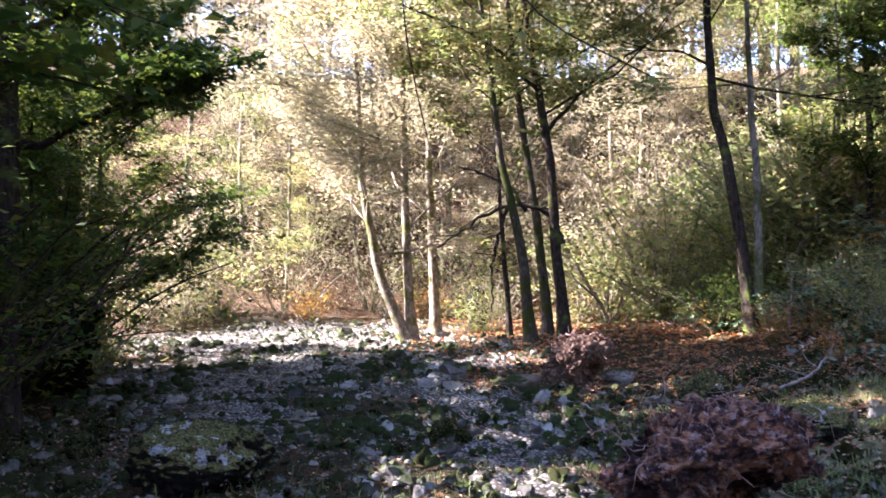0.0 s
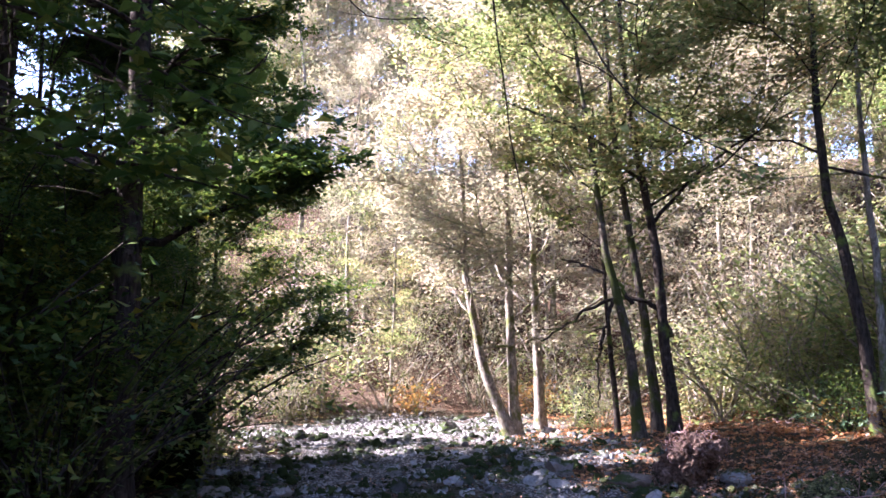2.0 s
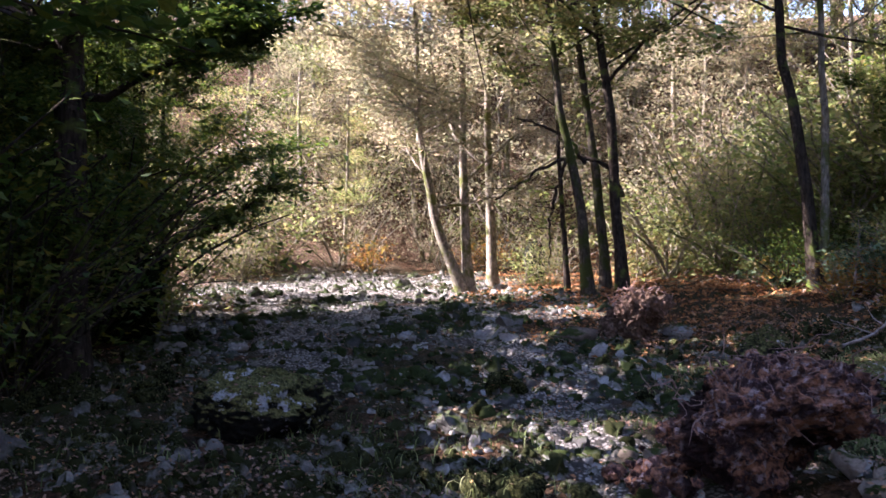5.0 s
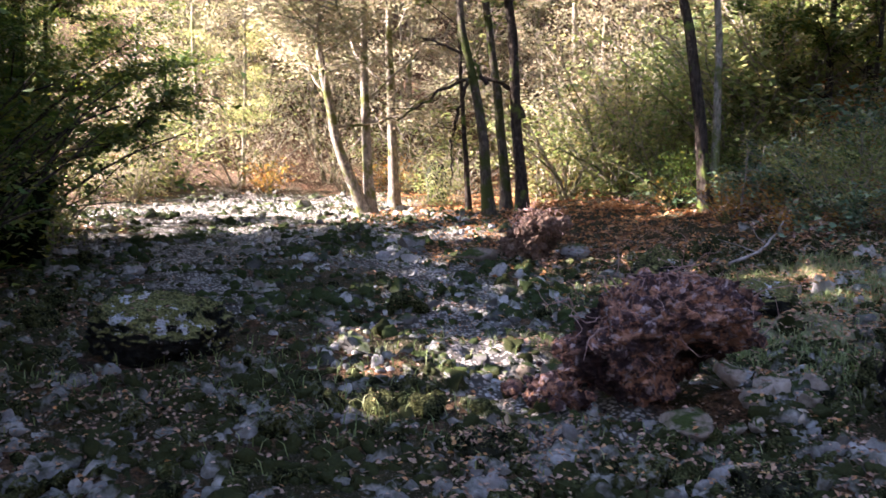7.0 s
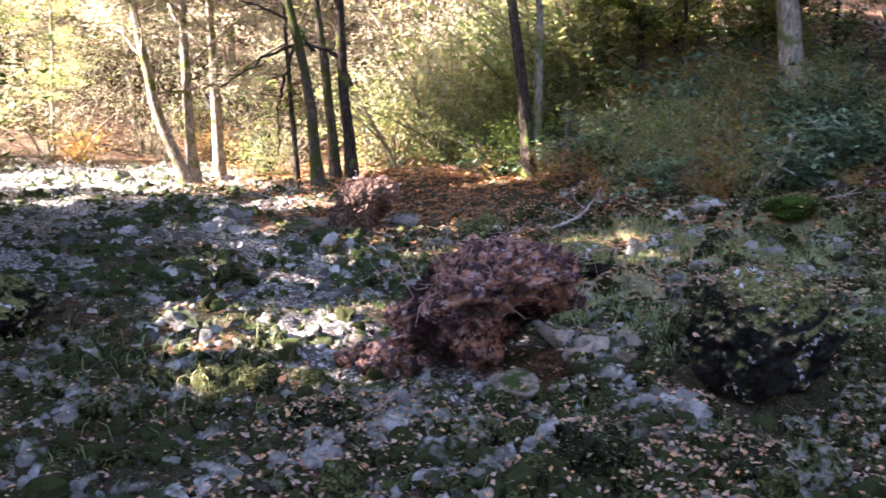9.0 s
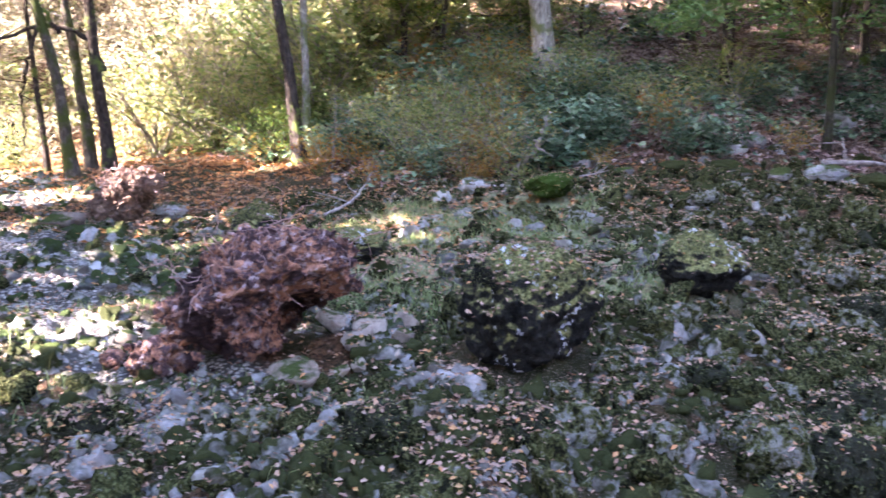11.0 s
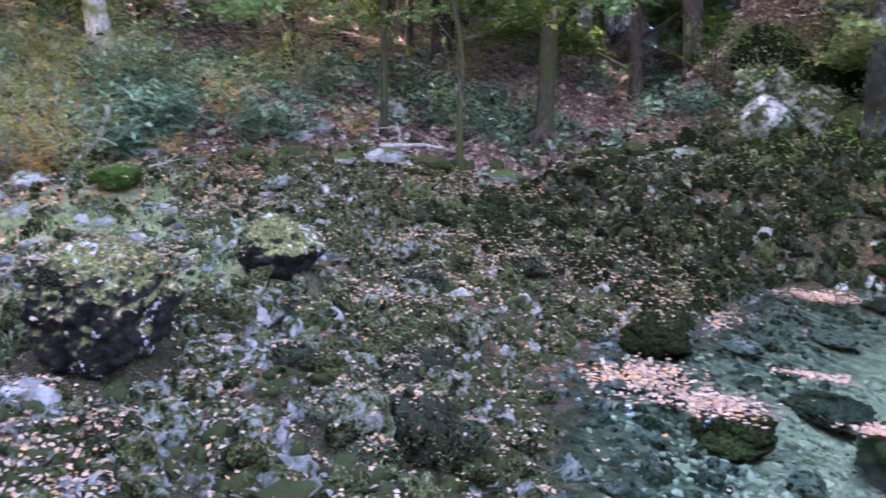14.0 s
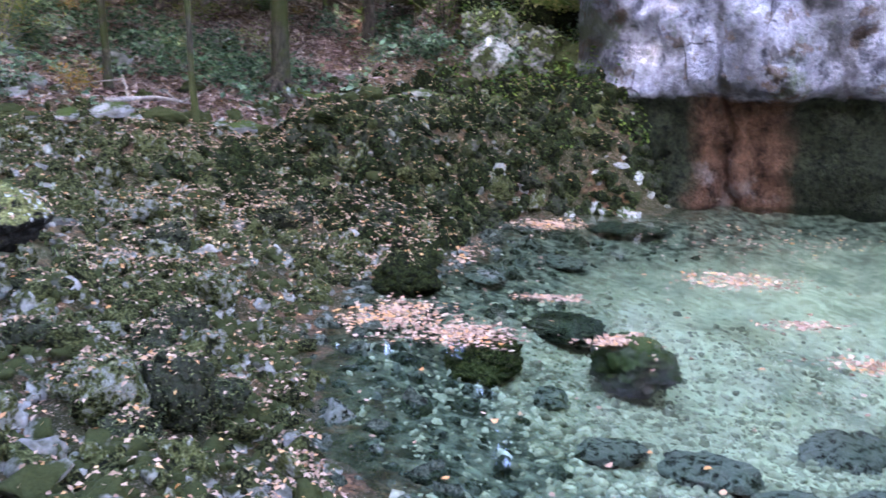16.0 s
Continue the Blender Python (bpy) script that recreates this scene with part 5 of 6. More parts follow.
def raft(n, x, y, lx, ly, turn, r):
    """Places of leaves that float together."""
    a, b = r.normal(0, 0.45, n) * lx, r.normal(0, 0.4, n) * ly
    return np.c_[x + a * math.cos(turn) - b * math.sin(turn), y + a * math.sin(turn) + b * math.cos(turn), np.full(n, WATER + 0.006) + r.uniform(0, 0.006, n)]


r_lf = np.random.default_rng(44)
rafts = [raft(2 * row[0], *row[1:], r_lf) for row in ((150, 7.7, 0.05, 0.3, 0.65, 0.1), (50, 6.6, -0.4, 0.15, 0.4, 0.2), (60, 5.85, -0.75, 0.2, 0.3, 0.0), (280, 6.0, 2.5, 0.5, 0.55, 0.4),
                                     (200, 5.75, 1.85, 0.25, 0.45, 0.2), (120, 5.9, 0.82, 0.1, 0.24, 0.5), (60, 6.8, 1.45, 0.12, 0.4, 0.0), (260, 8.0, 2.75, 0.7, 0.35, 0.0), (140, 9.6, 2.1, 0.3, 0.5, 0.0), (60, 9.2, -0.2, 1.0, 1.4, 0.0))]
loose = np.c_[r_lf.uniform(3.4, 10, 160), r_lf.uniform(-2.5, 2.8, 160), np.full(160, WATER + 0.006)]
loose = loose[side(POOL, loose[:, 0], loose[:, 1]) < -0.1]
tagged(new("floating_leaves", mesh_np("floating_leaves", *leaf_cloud(np.concatenate(rafts + [loose]), 0.03, 0.03, r_lf, 1.6, 0.03, oval=True), LITTER, False)),
       "brown and orange leaves floating on the pool", "leaves", kind="stuff")

# ---- uprooted stump of red earth ----
def stump(x, y, wide, tall, seed, label, soil):
    r = np.random.default_rng(seed)
    top = tagged(new("uprooted_stump"), label, "stump")
    top.location = (x, y, ground_at(x, y))
    v, f = ball(6)
    q = v * 1.6 + r.uniform(-9, 9, 3)
    bump = np.array([0.9 * noise.fractal(Vector(p * 0.8), 0.7, 2.2, 6) + 0.6 * abs(noise.noise(Vector(p * 2.6))) + 0.3 * noise.noise(Vector(p * 7)) + 0.16 * noise.noise(Vector(p * 17)) for p in q])
    v = v * (0.84 + 0.26 * bump[:, None])
    v = v * np.array([wide * 0.5, wide * 0.36, tall * 0.54]) + [0, 0, tall * 0.45]
    up = np.clip(v[:, 2] / tall, 0, 1.2)
    v[:, 0] = np.where(v[:, 0] > 0, v[:, 0] * (0.35 + 1.0 * up), v[:, 0] * (1.15 - 0.45 * up))
    v[:, 1] -= 0.16 * wide * up
    # hollow in the lower front, under the overhanging side
    deep = np.exp(-((v[:, 0] - 0.16 * wide) ** 2 / (0.16 * wide) ** 2 + (v[:, 2] - 0.28 * tall) ** 2 / (0.22 * tall) ** 2))
    v[:, 1] += np.where(v[:, 1] < 0, 1, 0) * deep * 0.42 * wide
    spots = v[r.integers(len(v), size=520)] + r.normal(0, 0.008, (520, 3))
    spots = np.concatenate([spots, np.c_[r.normal(-0.5 * wide, 0.1 * wide, 70), r.normal(-0.1, 0.12 * wide, 70), r.uniform(0.0, 0.12, 70)]])
    crumbs = strewn(CHUNK, spots, r.lognormal(math.log(0.02), 0.6, len(spots)).clip(0.008, 0.07), r, 0.3, 1.5)
    v, f = joined([(v, f), crumbs])
    part("soil", mesh_np("soil", v, f, soil, False), top, "crumbling red earth" if soil is RED_SOIL else "")
    for k in range(60):
        a, e = r.uniform(0, 6.28), r.uniform(0.1, 1.3)
        d = np.array([math.cos(a) * math.cos(e), -abs(math.sin(a)) * math.cos(e), math.sin(e)])
        s = d * np.array([wide * 0.46, wide * 0.33, tall * 0.48]) + [0, 0, tall * 0.52]
        p = [s]
        w = d * 0.3 + r.normal(0, 0.8, 3)
        for _ in range(7):
            w = w + r.normal(0, 0.5, 3) + [0, -0.05, -0.1]
            w /= np.linalg.norm(w)
            p.append(p[-1] + w * wide * r.uniform(0.02, 0.06))
        part("root", mesh_np("root", *tube(p, np.linspace(r.uniform(0.002, 0.006) * (2.6 if k % 7 == 0 else 1.0), 0.0015, 8), 5), ROOT_WOOD), top)
    return top


stump(1.50, 5.15, 1.22, 0.78, 401, "uprooted stump with red earth and tangled roots", RED_SOIL)
stump(1.66, 11.0, 0.85, 0.62, 402, "small root stump with dry roots and leaves", ROOT_TANGLE)
boulder(1.5, 4.5, (0.34, 0.26, 0.2), 403, YELLOW_STONE, "yellowish stone below the uprooted stump")
for k, (x, y, s) in enumerate(((2.05, 4.95, 0.26), (2.2, 5.15, 0.3), (1.95, 4.75, 0.2), (2.3, 4.9, 0.18), (0.95, 5.6, 0.22), (0.8, 5.75, 0.18), (2.35, 5.4, 0.2), (2.15, 4.65, 0.16), (2.0, 5.3, 0.28), (2.45, 5.15, 0.2), (1.75, 4.55, 0.17), (1.9, 4.6, 0.13))):
    boulder(x, y, (s, s * 0.8, s * 0.75), 410 + k, YELLOW_STONE, "earthy stone beside the uprooted stump", k)

for k, (x, y, w) in enumerate(((0.9, 5.25, 0.26), (0.78, 5.1, 0.2), (0.98, 4.98, 0.18), (0.66, 5.3, 0.15), (1.05, 5.5, 0.22), (0.86, 5.42, 0.18))):
    boulder(x, y, (w, w * 0.8, w * 0.7), 430 + k, RED_SOIL, "clod of red earth fallen from the uprooted stump", k, "clod")

# ---- undergrowth ----
def shrub_kind(seed, tall, stems, per, size, foliage, bark, label):
    r = np.random.default_rng(seed)
    top = new("shrub")
    wood, fine = [], []
    for _ in range(stems):
        a, out = r.uniform(0, 6.28), r.uniform(0.15, 0.6)
        w = np.array([math.cos(a) * out, math.sin(a) * out, 1.0])
        p = [np.array([r.normal(0, 0.06), r.normal(0, 0.06), -0.05])]
        for _ in range(6):
            w = w + r.normal(0, 0.15, 3) + [math.cos(a) * 0.05, math.sin(a) * 0.05, -0.05]
            w /= np.linalg.norm(w)
            p.append(p[-1] + w * tall * r.uniform(0.12, 0.2))
        p = np.array(p)
        wood.append(tube(p, np.linspace(0.012, 0.004, len(p)) * min(tall, 1.6), 4))
        fine.append(p[2:])
        for _ in range(5):
            i = r.integers(1, 6)
            s = [p[i], p[i] + r.normal(0, 0.16, 3) * tall, p[i] + r.normal(0, 0.22, 3) * tall]
            fine.append(np.array(s))
    part("wood", mesh_np("wood", *joined(wood), bark), top)
    part("foliage", mesh_np("foliage", *leaves_on(fine, int(per * 1.5), size * 0.85, r, 0.09 * tall, 0.6, True), foliage, False), top)
    return tagged(top, label, "shrub", "undergrowth")


SHRUBS = [shrub_kind(501, 1.3, 9, 7, 0.14, LEAF_IVY, BARK_PALE, "low shrub with blue-green leaves on the slope"),
          shrub_kind(502, 1.6, 8, 11, 0.075, LEAF_LIME, BARK_PALE, "shrub with yellow-green leaves on the bank"),
          shrub_kind(503, 2.2, 10, 14, 0.07, LEAF_GREEN, BARK_DARK, "dense dark green shrub on the bank"),
          shrub_kind(504, 2.0, 9, 20, 0.042, LEAF_YELLOW, BARK_PALE, "shrub in yellow autumn leaf at the bed"),
          shrub_kind(505, 1.2, 10, 4, 0.085, LEAF_RUST, BARK_PALE, "nearly bare shrub with a few rusty leaves"),
          shrub_kind(506, 3.4, 16, 3, 0.06, LEAF_GREEN, BARK_DARK, "fan of bare hazel stems on the shady bank")]
r_sh = np.random.default_rng(55)


def plant_shrub(kind, x, y, size):
    m = Matrix.Translation((x, y, ground_at(x, y))) @ Matrix.Rotation(r_sh.uniform(0, 6.28), 4, "Z")
    t = copy_thing(SHRUBS[kind], m)
    t.scale = (size, size, size)


def hedge(n, x0, x1, y0, y1, kinds, low, high, away=0.2):
    for x, y, _ in scatter(n, (x0, x1, y0, y1), lambda x, y: (side(VALLEY, x, y) > away) * 1.0, r_sh):
        plant_shrub(int(r_sh.choice(kinds)), x, y, r_sh.uniform(low, high))


hedge(30, 4.0, 7.5, 9.8, 13.5, [0, 1, 4, 4], 0.35, 0.7)
hedge(46, 5.0, 9.0, 9.0, 14, [0, 1, 4, 1], 0.35, 0.75)
hedge(26, 2.5, 14, 13, 22, [1, 4, 1, 0, 4], 0.5, 1.0)
hedge(20, 9.0, 17, 3.5, 12, [0, 0, 4, 1], 0.25, 0.5, 0.8)
hedge(34, 10.0, 24, 3.0, 20, [2, 0, 1, 2], 0.8, 1.5, 6.5)
for x, y, k, s in ((6.5, 9.6, 0, 0.62), (7.0, 9.7, 0, 0.66), (7.4, 9.9, 0, 0.55), (6.8, 10.2, 0, 0.55), (8.0, 8.7, 0, 0.6), (8.3, 8.3, 0, 0.5), (9.9, 9.8, 1, 0.7), (10.5, 10.3, 1, 0.8), (11.9, 3.4, 0, 0.5), (12.3, 3.0, 1, 0.5), (12.6, 3.6, 1, 0.6), (11.7, 4.3, 0, 0.45), (12.5, 2.5, 0, 0.5), (12.9, 4.4, 2, 0.6), (13.2, 3.0, 2, 0.7)):
    plant_shrub(k, x, y, s)
hedge(16, 4.2, 7.5, 13.8, 17, [2, 0, 4], 0.35, 0.6)
hedge(70, 2.6, 9, 15.6, 22, [1, 1, 1, 3], 1.0, 2.0)
for x, y, s in ((5.5, 10.6, 0.5), (6.2, 10.2, 0.6), (6.0, 11.6, 0.7), (6.9, 11.2, 0.75), (7.4, 12.2, 0.9), (5.5, 12.4, 0.7), (6.6, 12.8, 0.9), (7.9, 11.0, 0.7), (8.4, 12.9, 1.0), (5.9, 13.4, 0.8)):
    plant_shrub((0, 1, 4, 0, 1)[int(y * 10) % 5], x, y, s)
hedge(44, -8, 6, 21, 32, [3, 3, 1, 3], 1.0, 2.0, 0.0)
hedge(28, -7.5, -4, 11, 23, [1, 2, 3, 3, 1], 0.8, 1.5, 0.0)
hedge(26, -7, 1.5, 18.5, 23.5, [4, 4, 3, 1], 0.6, 1.0, -0.8)
hedge(20, -8, -4.7, 4.5, 12, [2, 2, 1], 0.8, 1.4, 0.0)
for x, y, k, s in ((-4.4, 9.2, 2, 1.1), (-4.8, 10.4, 2, 1.3), (-5.0, 11.6, 2, 1.3), (-4.9, 7.6, 2, 1.2), (-4.5, 8.2, 2, 1.1), (-4.2, 6.6, 2, 0.8), (-5.6, 10.0, 2, 1.5), (-5.2, 13.0, 1, 1.2), (-5.4, 14.4, 1, 1.2), (-4.6, 12.0, 1, 0.8), (-5.9, 8.4, 2, 1.5), (-6.4, 11.6, 2, 1.5), (-6.2, 13.6, 2, 1.5), (0.5, 19.4, 1, 0.7), (1.15, 19.5, 3, 0.7), (0.9, 19.3, 1, 0.5)):
    plant_shrub(k, x, y, s)
plant_shrub(5, -4.0, 7.1, 0.72)
for t in SHRUBS:
    for o in (*t.children, t):
        bpy.data.objects.remove(o)

# ---- fallen leaves, ivy, grass ----
r_l = np.random.default_rng(66)
fronds("block_moss", np.concatenate(MOSSY_ALL), 34000, 0.012, FROND, "thick moss over the mossy blocks", r_l)
fronds("boulder_moss", np.concatenate(BOULDER_TOPS), 30000, 0.009, FROND, "short moss on the tops of the boulders", r_l)
spots = scatter(210000, (-5, 12, 1.5, 13), lambda x, y: (0.2 + 0.8 * step(0.0, 0.6, vnoise(x * 1.2, y * 1.2, 81) + 0.5 * vnoise(x * 4, y * 4, 86))) * (1 - 0.6 * step(1.0, -0.5, x)) * (1 - 0.75 * bed_share(x, y)) * dry(x, y) * in_front(x, y) * (1 - 0.7 * step(7.5, 9.0, x) * step(5.0, 4.0, y)) * step(11.0, 5.0, np.hypot(x - 2, y - 2) - 3), r_l, 0.02)
spots = on_tops(spots, 0.0)
caps = np.concatenate([p[r_l.choice(len(p), min(len(p), 22), replace=False)] for p in BOULDER_TOPS])
caps = caps[caps[:, 2] > WATER]
spots = np.concatenate([spots, caps + [0, 0, 0.012]])
tagged(new("fallen_leaves", mesh_np("fallen_leaves", *leaf_cloud(spots, 0.022, 0.45, r_l, 1.6, 0.2), LITTER, False)), "brown and tan fallen leaves on the mossy stones", "leaves", kind="stuff")
spots = scatter(34000, (-3, 8, 7, 25), lambda x, y: step(0.2, 1.6, x - bed_middle(y) - 1.2) * step(4.0, 1.0, side(VALLEY, x, y)) * (0.3 + 0.7 * step(-0.3, 0.3, vnoise(x, y, 82))), r_l, 0.02)
tagged(new("orange_leaves", mesh_np("orange_leaves", *leaf_cloud(spots, 0.045, 0.4, r_l, 1.6, 0.3), LITTER_ORANGE, False)), "orange fallen leaves along the foot of the bank", "leaves", kind="stuff")
spots = scatter(130000, (4, 20, 2, 18), lambda x, y: step(0.3, 1.5, side(VALLEY, x, y)) * (0.25 + 0.75 * step(16, 5, side(VALLEY, x, y))) * in_front(x, y), r_l, 0.02)
tagged(new("slope_leaves", mesh_np("slope_leaves", *leaf_cloud(spots, 0.075, 0.5, r_l, 1.5, 0.3, simple=True), LITTER_ROSE, False)), "brown leaf litter on the wooded slope", "leaves", kind="stuff")
spots = scatter(90000, (4, 18, 1.5, 18), lambda x, y: step(0.0, 1.0, side(VALLEY, x, y)) * step(10, 3, side(VALLEY, x, y)) * step(-0.1, 0.5, vnoise(x * 0.7, y * 0.7, 83) + 0.4 * vnoise(x * 2.2, y * 2.2, 88)) * in_front(x, y), r_l, 0.08)
spots[:, 2] += r_l.uniform(0, 0.16, len(spots))
tagged(new("ivy", mesh_np("ivy", *leaf_cloud(spots, 0.085, 0.5, r_l, 1.2, 0.15), LEAF_IVY, False)), "ivy and low green herbs on the slope", "ivy", kind="stuff")


def blades(at, tall, r):
    """Thin bent blades of grass."""
    n = len(at)
    a = r.uniform(0, 6.28, n)
    d = np.stack([np.cos(a), np.sin(a), np.zeros(n)], -1)
    c = np.stack([-np.sin(a), np.cos(a), np.zeros(n)], -1) * 0.0035
    h = (tall * r.uniform(0.5, 1.3, n))[:, None]
    mid, tip = at + d * h * 0.25 + [0, 0, 1] * h * 0.7, at + d * h * 0.8 + [0, 0, 1] * h * 0.9
    v = np.stack([at - c, at + c, mid + c, mid - c, tip], 1).reshape(-1, 3)
    k = np.arange(n)[:, None] * 5
    return v, np.concatenate([k + [0, 1, 2], k + [0, 2, 3], k + [3, 2, 4]])


spots = scatter(60000, (-4, 5.5, 2.5, 9), lambda x, y: dry(x, y) * step(0.1, 0.6, vnoise(x * 0.9, y * 0.9, 84) + 0.4 * vnoise(x * 3, y * 3, 85)) * step(9, 6, y) * 0.14, r_l)
spots = np.concatenate([spots, scatter(60000, (0.5, 7, 4, 9.6), lambda x, y: clear(x, y) * meadow(x, y) * step(-0.2, 0.5, vnoise(x * 1.6, y * 1.6, 87)), r_l)])
tagged(new("grass", mesh_np("grass", *blades(spots, 0.09, r_l), GRASS, False)), "sparse pale green grass between the stones", "grass", kind="stuff")

# pale ledge along the foot of the slope
for k, (x, y, s) in enumerate(((8.5, 6.9, 0.5), (8.9, 6.55, 0.6), (9.5, 5.9, 0.5), (9.9, 5.4, 0.7), (10.2, 5.0, 0.6), (10.5, 4.6, 0.5), (10.9, 4.1, 0.45), (11.2, 3.6, 0.4), (7.1, 9.5, 0.6), (7.6, 8.3, 0.4), (6.7, 8.0, 0.35), (8.0, 8.0, 0.5), (8.7, 6.75, 0.35), (9.2, 6.3, 0.45), (9.35, 6.1, 0.3), (9.7, 5.65, 0.4), (10.05, 5.2, 0.35), (10.35, 4.8, 0.4), (10.7, 4.35, 0.45), (11.0, 3.9, 0.4), (8.2, 7.3, 0.4), (7.9, 7.6, 0.3), (7.0, 8.6, 0.3), (6.2, 8.4, 0.25))):
    boulder(x, y, (s * 1.15, s * 0.7, s * 0.4), 600 + k, (STONE, STONE_MOSSY)[k % 2], "flat pale limestone of the ledge below the slope", k * 1.3, "stone", sink=0.12)

GAPS = [(0.55, 6.0, 0.42), (0.8, 5.6, 0.4), (0.6, 6.6, 0.45), (0.4, 5.3, 0.3), (1.3, 5.6, 0.3), (0.25, 7.0, 0.4), (0.0, 8.0, 0.42), (-0.4, 9.0, 0.42), (-0.9, 10.0, 0.5), (1.0, 6.6, 0.3), (3.4, 8.4, 0.4), (2.6, 10.4, 0.4), (-1.6, 7.4, 0.35),
        (2.0, 7.2, 0.45), (1.2, 7.6, 0.35), (3.6, 7.6, 0.22), (0.2, 8.2, 0.35), (2.2, 9.3, 0.45), (0.0, 6.0, 0.25),
        (0.75, 5.9, 0.32), (0.6, 6.35, 0.36), (0.25, 5.7, 0.25), (0.45, 7.3, 0.3), (-0.1, 9.4, 0.35), (0.3, 11.3, 0.4), (-2.2, 7.6, 0.3), (-1.3, 8.3, 0.4), (-2.4, 9.7, 0.5), (-3.3, 10.6, 0.4), (-1.4, 11.2, 0.5),
        (-3.6, 12.4, 0.6), (-1.9, 13.0, 0.6), (0.6, 13.0, 0.4), (-2.8, 14.6, 0.5), (-0.8, 15.2, 0.7), (1.6, 8.8, 0.3), (-4.6, 15.8, 0.7)]

# ---- details of the slope ----
r_d = np.random.default_rng(77)
for x, y, _ in scatter(130, (8, 15, 2.5, 12), lambda x, y: step(0.4, 1.0, side(VALLEY, x, y)) * step(6, 3, side(VALLEY, x, y)) * in_front(x, y), r_d):
    lay_stone(x, y, float(np.clip(r_d.lognormal(math.log(0.13), 0.5), 0.05, 0.36)), r_d, (STONE, STONE_MOSSY)[int(x * 10) % 2], "pale stone half-sunk in the leafy slope", "stones of the slope")


def dead_branch(points, radius, seed, label, mat=DEAD_WOOD, twigs=3):
    """A fallen branch with a few short side twigs; places are above the ground."""
    r = np.random.default_rng(seed)
    p = np.array([(x, y, ground_at(x, y) + h) for x, y, h in points])
    q = smooth_path(p, 12, radius * 0.4, r)
    pieces = [tube(q, np.linspace(radius, radius * 0.4, len(q)), 7)]
    for _ in range(twigs):
        k = r.integers(3, 10)
        d = r.normal(0, 1, 3) * [1, 1, 0.4] + [0, 0, 0.3]
        pieces.append(tube([q[k], q[k] + d * 0.12, q[k] + d * 0.26 + r.normal(0, 0.03, 3)], [radius * 0.5, radius * 0.3, radius * 0.15], 4))
    return tagged(new("dead_branch", mesh_np("dead_branch", *joined(pieces), mat)), label, "branch")


dead_branch([(6.2, 9.75, 0.05), (6.4, 9.6, 0.35), (6.55, 9.5, 0.75)], 0.045, 701, "grey dead branch leaning among the ivy")
dead_branch([(5.2, 8.9, 0.06), (6.0, 8.7, 0.12), (6.9, 8.6, 0.08)], 0.018, 702, "thin fallen branch at the foot of the slope")
dead_branch([(3.4, 9.2, 0.04), (3.9, 9.5, 0.2), (4.2, 9.7, 0.45)], 0.02, 703, "thin dead stick by the foot of the bank")
dead_branch([(9.0, 7.4, 0.05), (9.5, 7.0, 0.15), (10.1, 6.9, 0.08)], 0.035, 704, "dead branch lying on the leafy slope")
dead_branch([(9.3, 7.3, 0.1), (9.5, 7.5, 0.35)], 0.02, 705, "broken dead stick standing on the slope")
dead_branch([(4.8, 12.6, 0.05), (4.9, 12.7, 0.6), (4.95, 12.8, 1.0)], 0.02, 706, "upright dead stick beside the pair of stems")
dead_branch([(5.05, 12.7, 0.05), (5.1, 12.8, 0.5), (5.2, 12.8, 0.9)], 0.018, 707, "upright dead stick beside the pair of stems")
for k in range(7):
    a = k * 0.9 + 2.2
    path = [(11.8 + d * math.cos(a), 6.6 + d * math.sin(a), ground_at(11.8 + d * math.cos(a), 6.6 + d * math.sin(a)) + h) for d, h in ((0.05, 0.28), (0.35, 0.08), (0.8, -0.02))]
    part("root", mesh_np("root", *tube(smooth_path(np.array(path) - np.array(rooted.location), 8, 0.01, r_d), np.linspace(0.06, 0.02, 8), 7), BARK_DARK), rooted)

# outcrop of rock beside the cliff
for k, (x, y, w, h) in enumerate(((11.9, 3.4, 0.8, 0.6), (12.2, 2.8, 0.9, 0.8), (11.9, 2.2, 0.7, 0.5), (12.7, 3.7, 0.9, 0.7), (12.9, 2.9, 1.2, 1.1), (13.4, 3.8, 1.1, 1.0))):
    boulder(x, y, (w, w * 0.8, h), 640 + k, MOSS_DEEP if k > 3 else STONE_MOSSY, "grey outcrop of rock overgrown with plants", k)


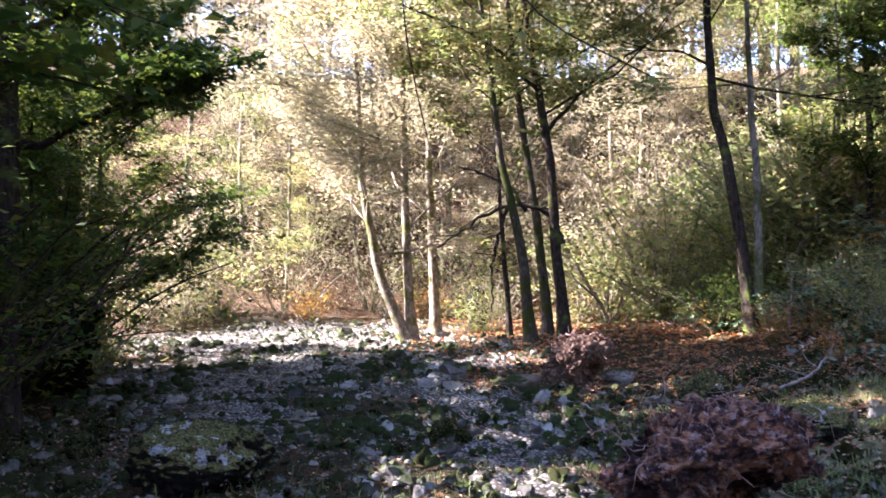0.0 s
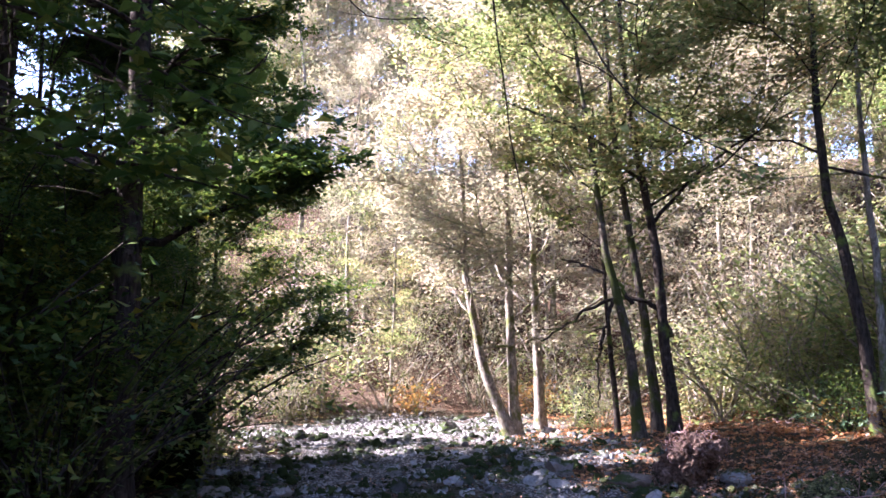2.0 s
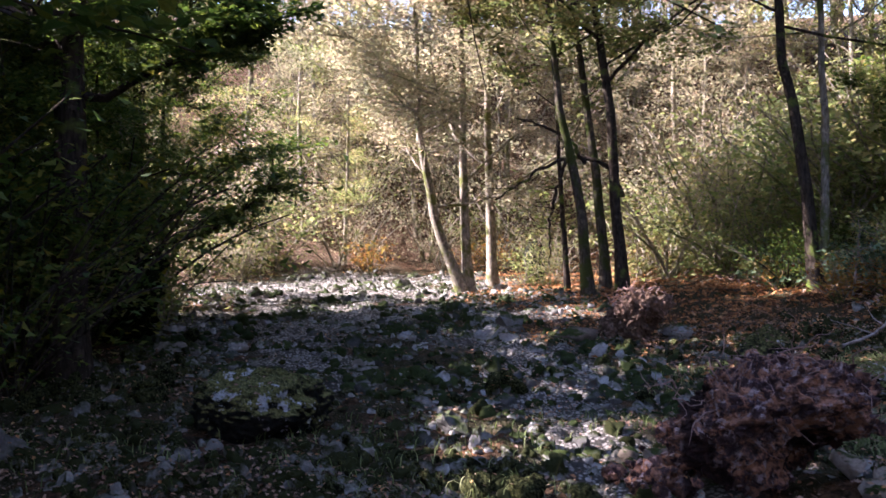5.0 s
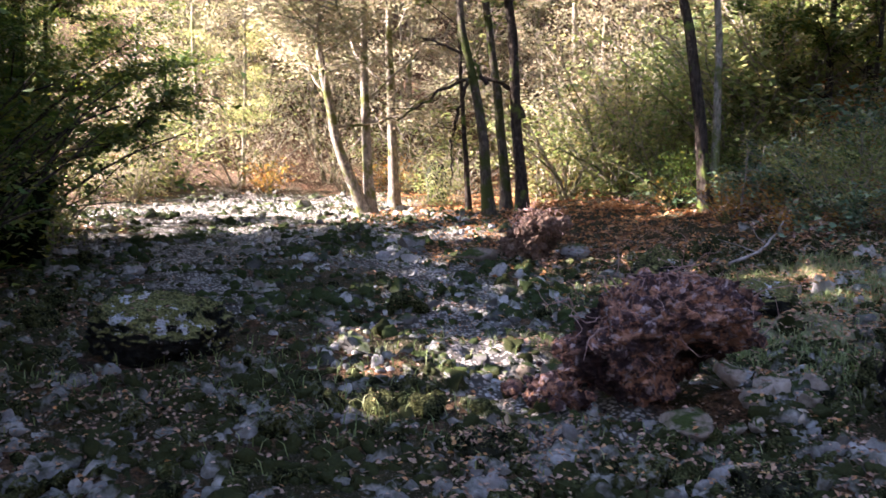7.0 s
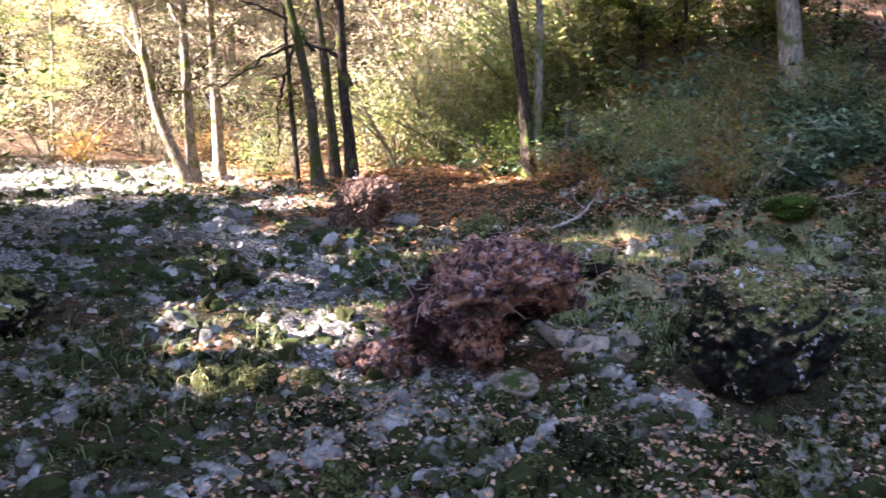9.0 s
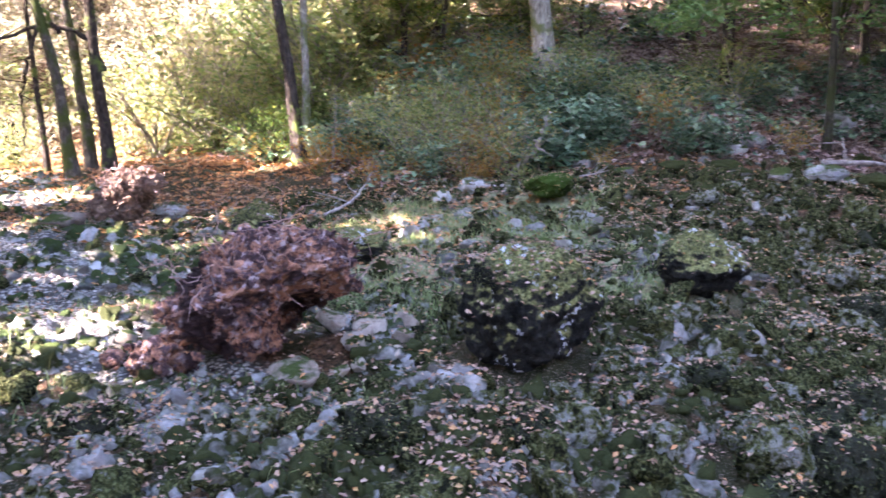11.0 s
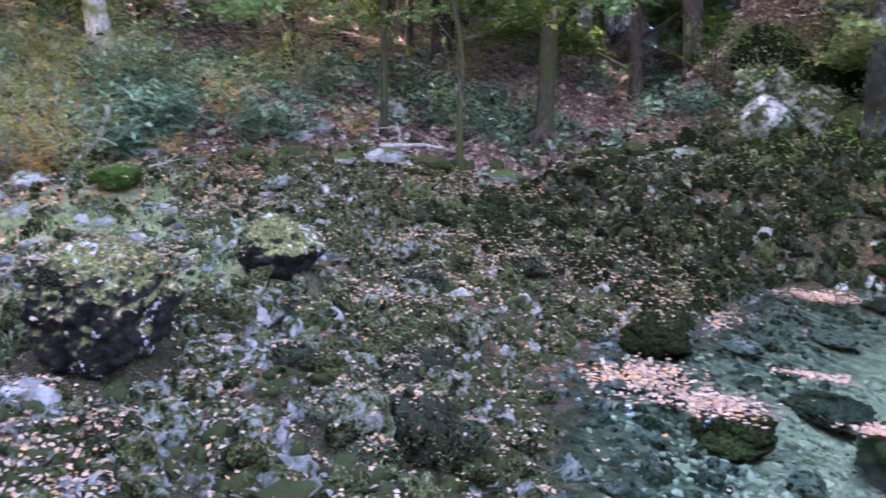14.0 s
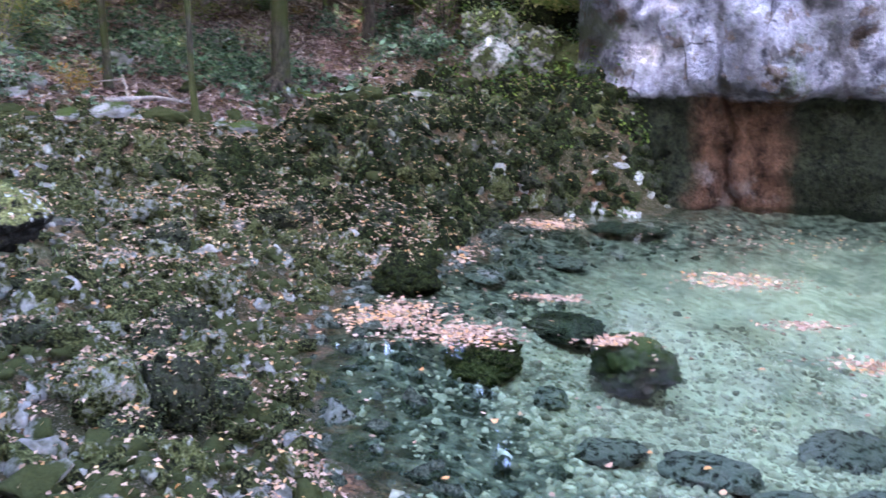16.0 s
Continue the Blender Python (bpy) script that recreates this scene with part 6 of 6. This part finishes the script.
# ivy and young leaves hanging over the rocks beside the cliff
r_iv = np.random.default_rng(91)
hang = np.c_[r_iv.normal(11.3, 0.35, 1300), r_iv.uniform(1.2, 4.0, 1300), np.zeros(1300)]
hang[:, 2] = height(hang[:, 0], hang[:, 1]).clip(0.3, 3.0) + np.abs(r_iv.normal(0, 0.45, 1300)) * (0.5 + 0.5 * vnoise(hang[:, 1] * 3, hang[:, 0] * 3, 92))
tagged(new("ivy", mesh_np("ivy", *leaf_cloud(hang, 0.038, 0.7, r_iv, 1.3, 0.15), LEAF_GREEN, False)), "ivy hanging over the rocks beside the cliff", "ivy", kind="stuff")
plant = near_tree("tree", 12.3, 2.2, [(0, 0, -0.2), (-0.2, 0, 0.8), (-0.5, 0.05, 1.5), (-0.7, 0.1, 2.4)], 0.03, 217, BARK_PALE, LEAF_LIME, "young tree in yellow leaf on the rocks by the cliff", per=16, limbs=9, low=0.3, size=0.06, limb=(0.3, 0.5), reach=0.1)

# ---- gaps between the leaves, through which the sun reaches the bed ----
def sun_gaps(spots):
    bpy.context.view_layer.update()
    s = np.array(to_sun)
    feet = [(x - s[0] / s[2] * ground_at(x, y), y - s[1] / s[2] * ground_at(x, y), 0.0, wide * 1.45) for x, y, wide in spots]
    for ob in list(bpy.data.objects):
        if ob.type != "MESH" or ob.name.split(".")[0] not in ("crown", "spray", "foliage"):
            continue
        me = ob.data
        co = np.empty(len(me.vertices) * 3, np.float32)
        me.vertices.foreach_get("co", co)
        co = co.reshape(-1, 3)
        m = np.array(ob.matrix_world)
        if m[0, 3] > 3.0:
            continue
        w = co @ m[:3, :3].T + m[:3, 3]
        hit = np.zeros(len(w), bool)
        high = w[:, 2] / s[2]
        fx, fy = w[:, 0] - s[0] * high, w[:, 1] - s[1] * high
        for x, y, z, wide in feet:
            hit |= (((fx - x) * s[2]) ** 2 + (fy - y) ** 2 < wide * wide) & (w[:, 2] > (2.7 if y < 6.75 else 4.4))
        hit &= w[:, 0] < 1.5
        if not hit.any():
            continue
        corner = np.empty(len(me.loops), np.int32)
        me.loops.foreach_get("vertex_index", corner)
        faces = corner.reshape(-1, 3)
        faces = faces[~hit[faces].any(1)]
        used, new_faces = np.unique(faces, return_inverse=True)
        ob.data = mesh_np(me.name, co[used], new_faces.reshape(-1, 3), me.materials[0], False)


sun_gaps(GAPS)
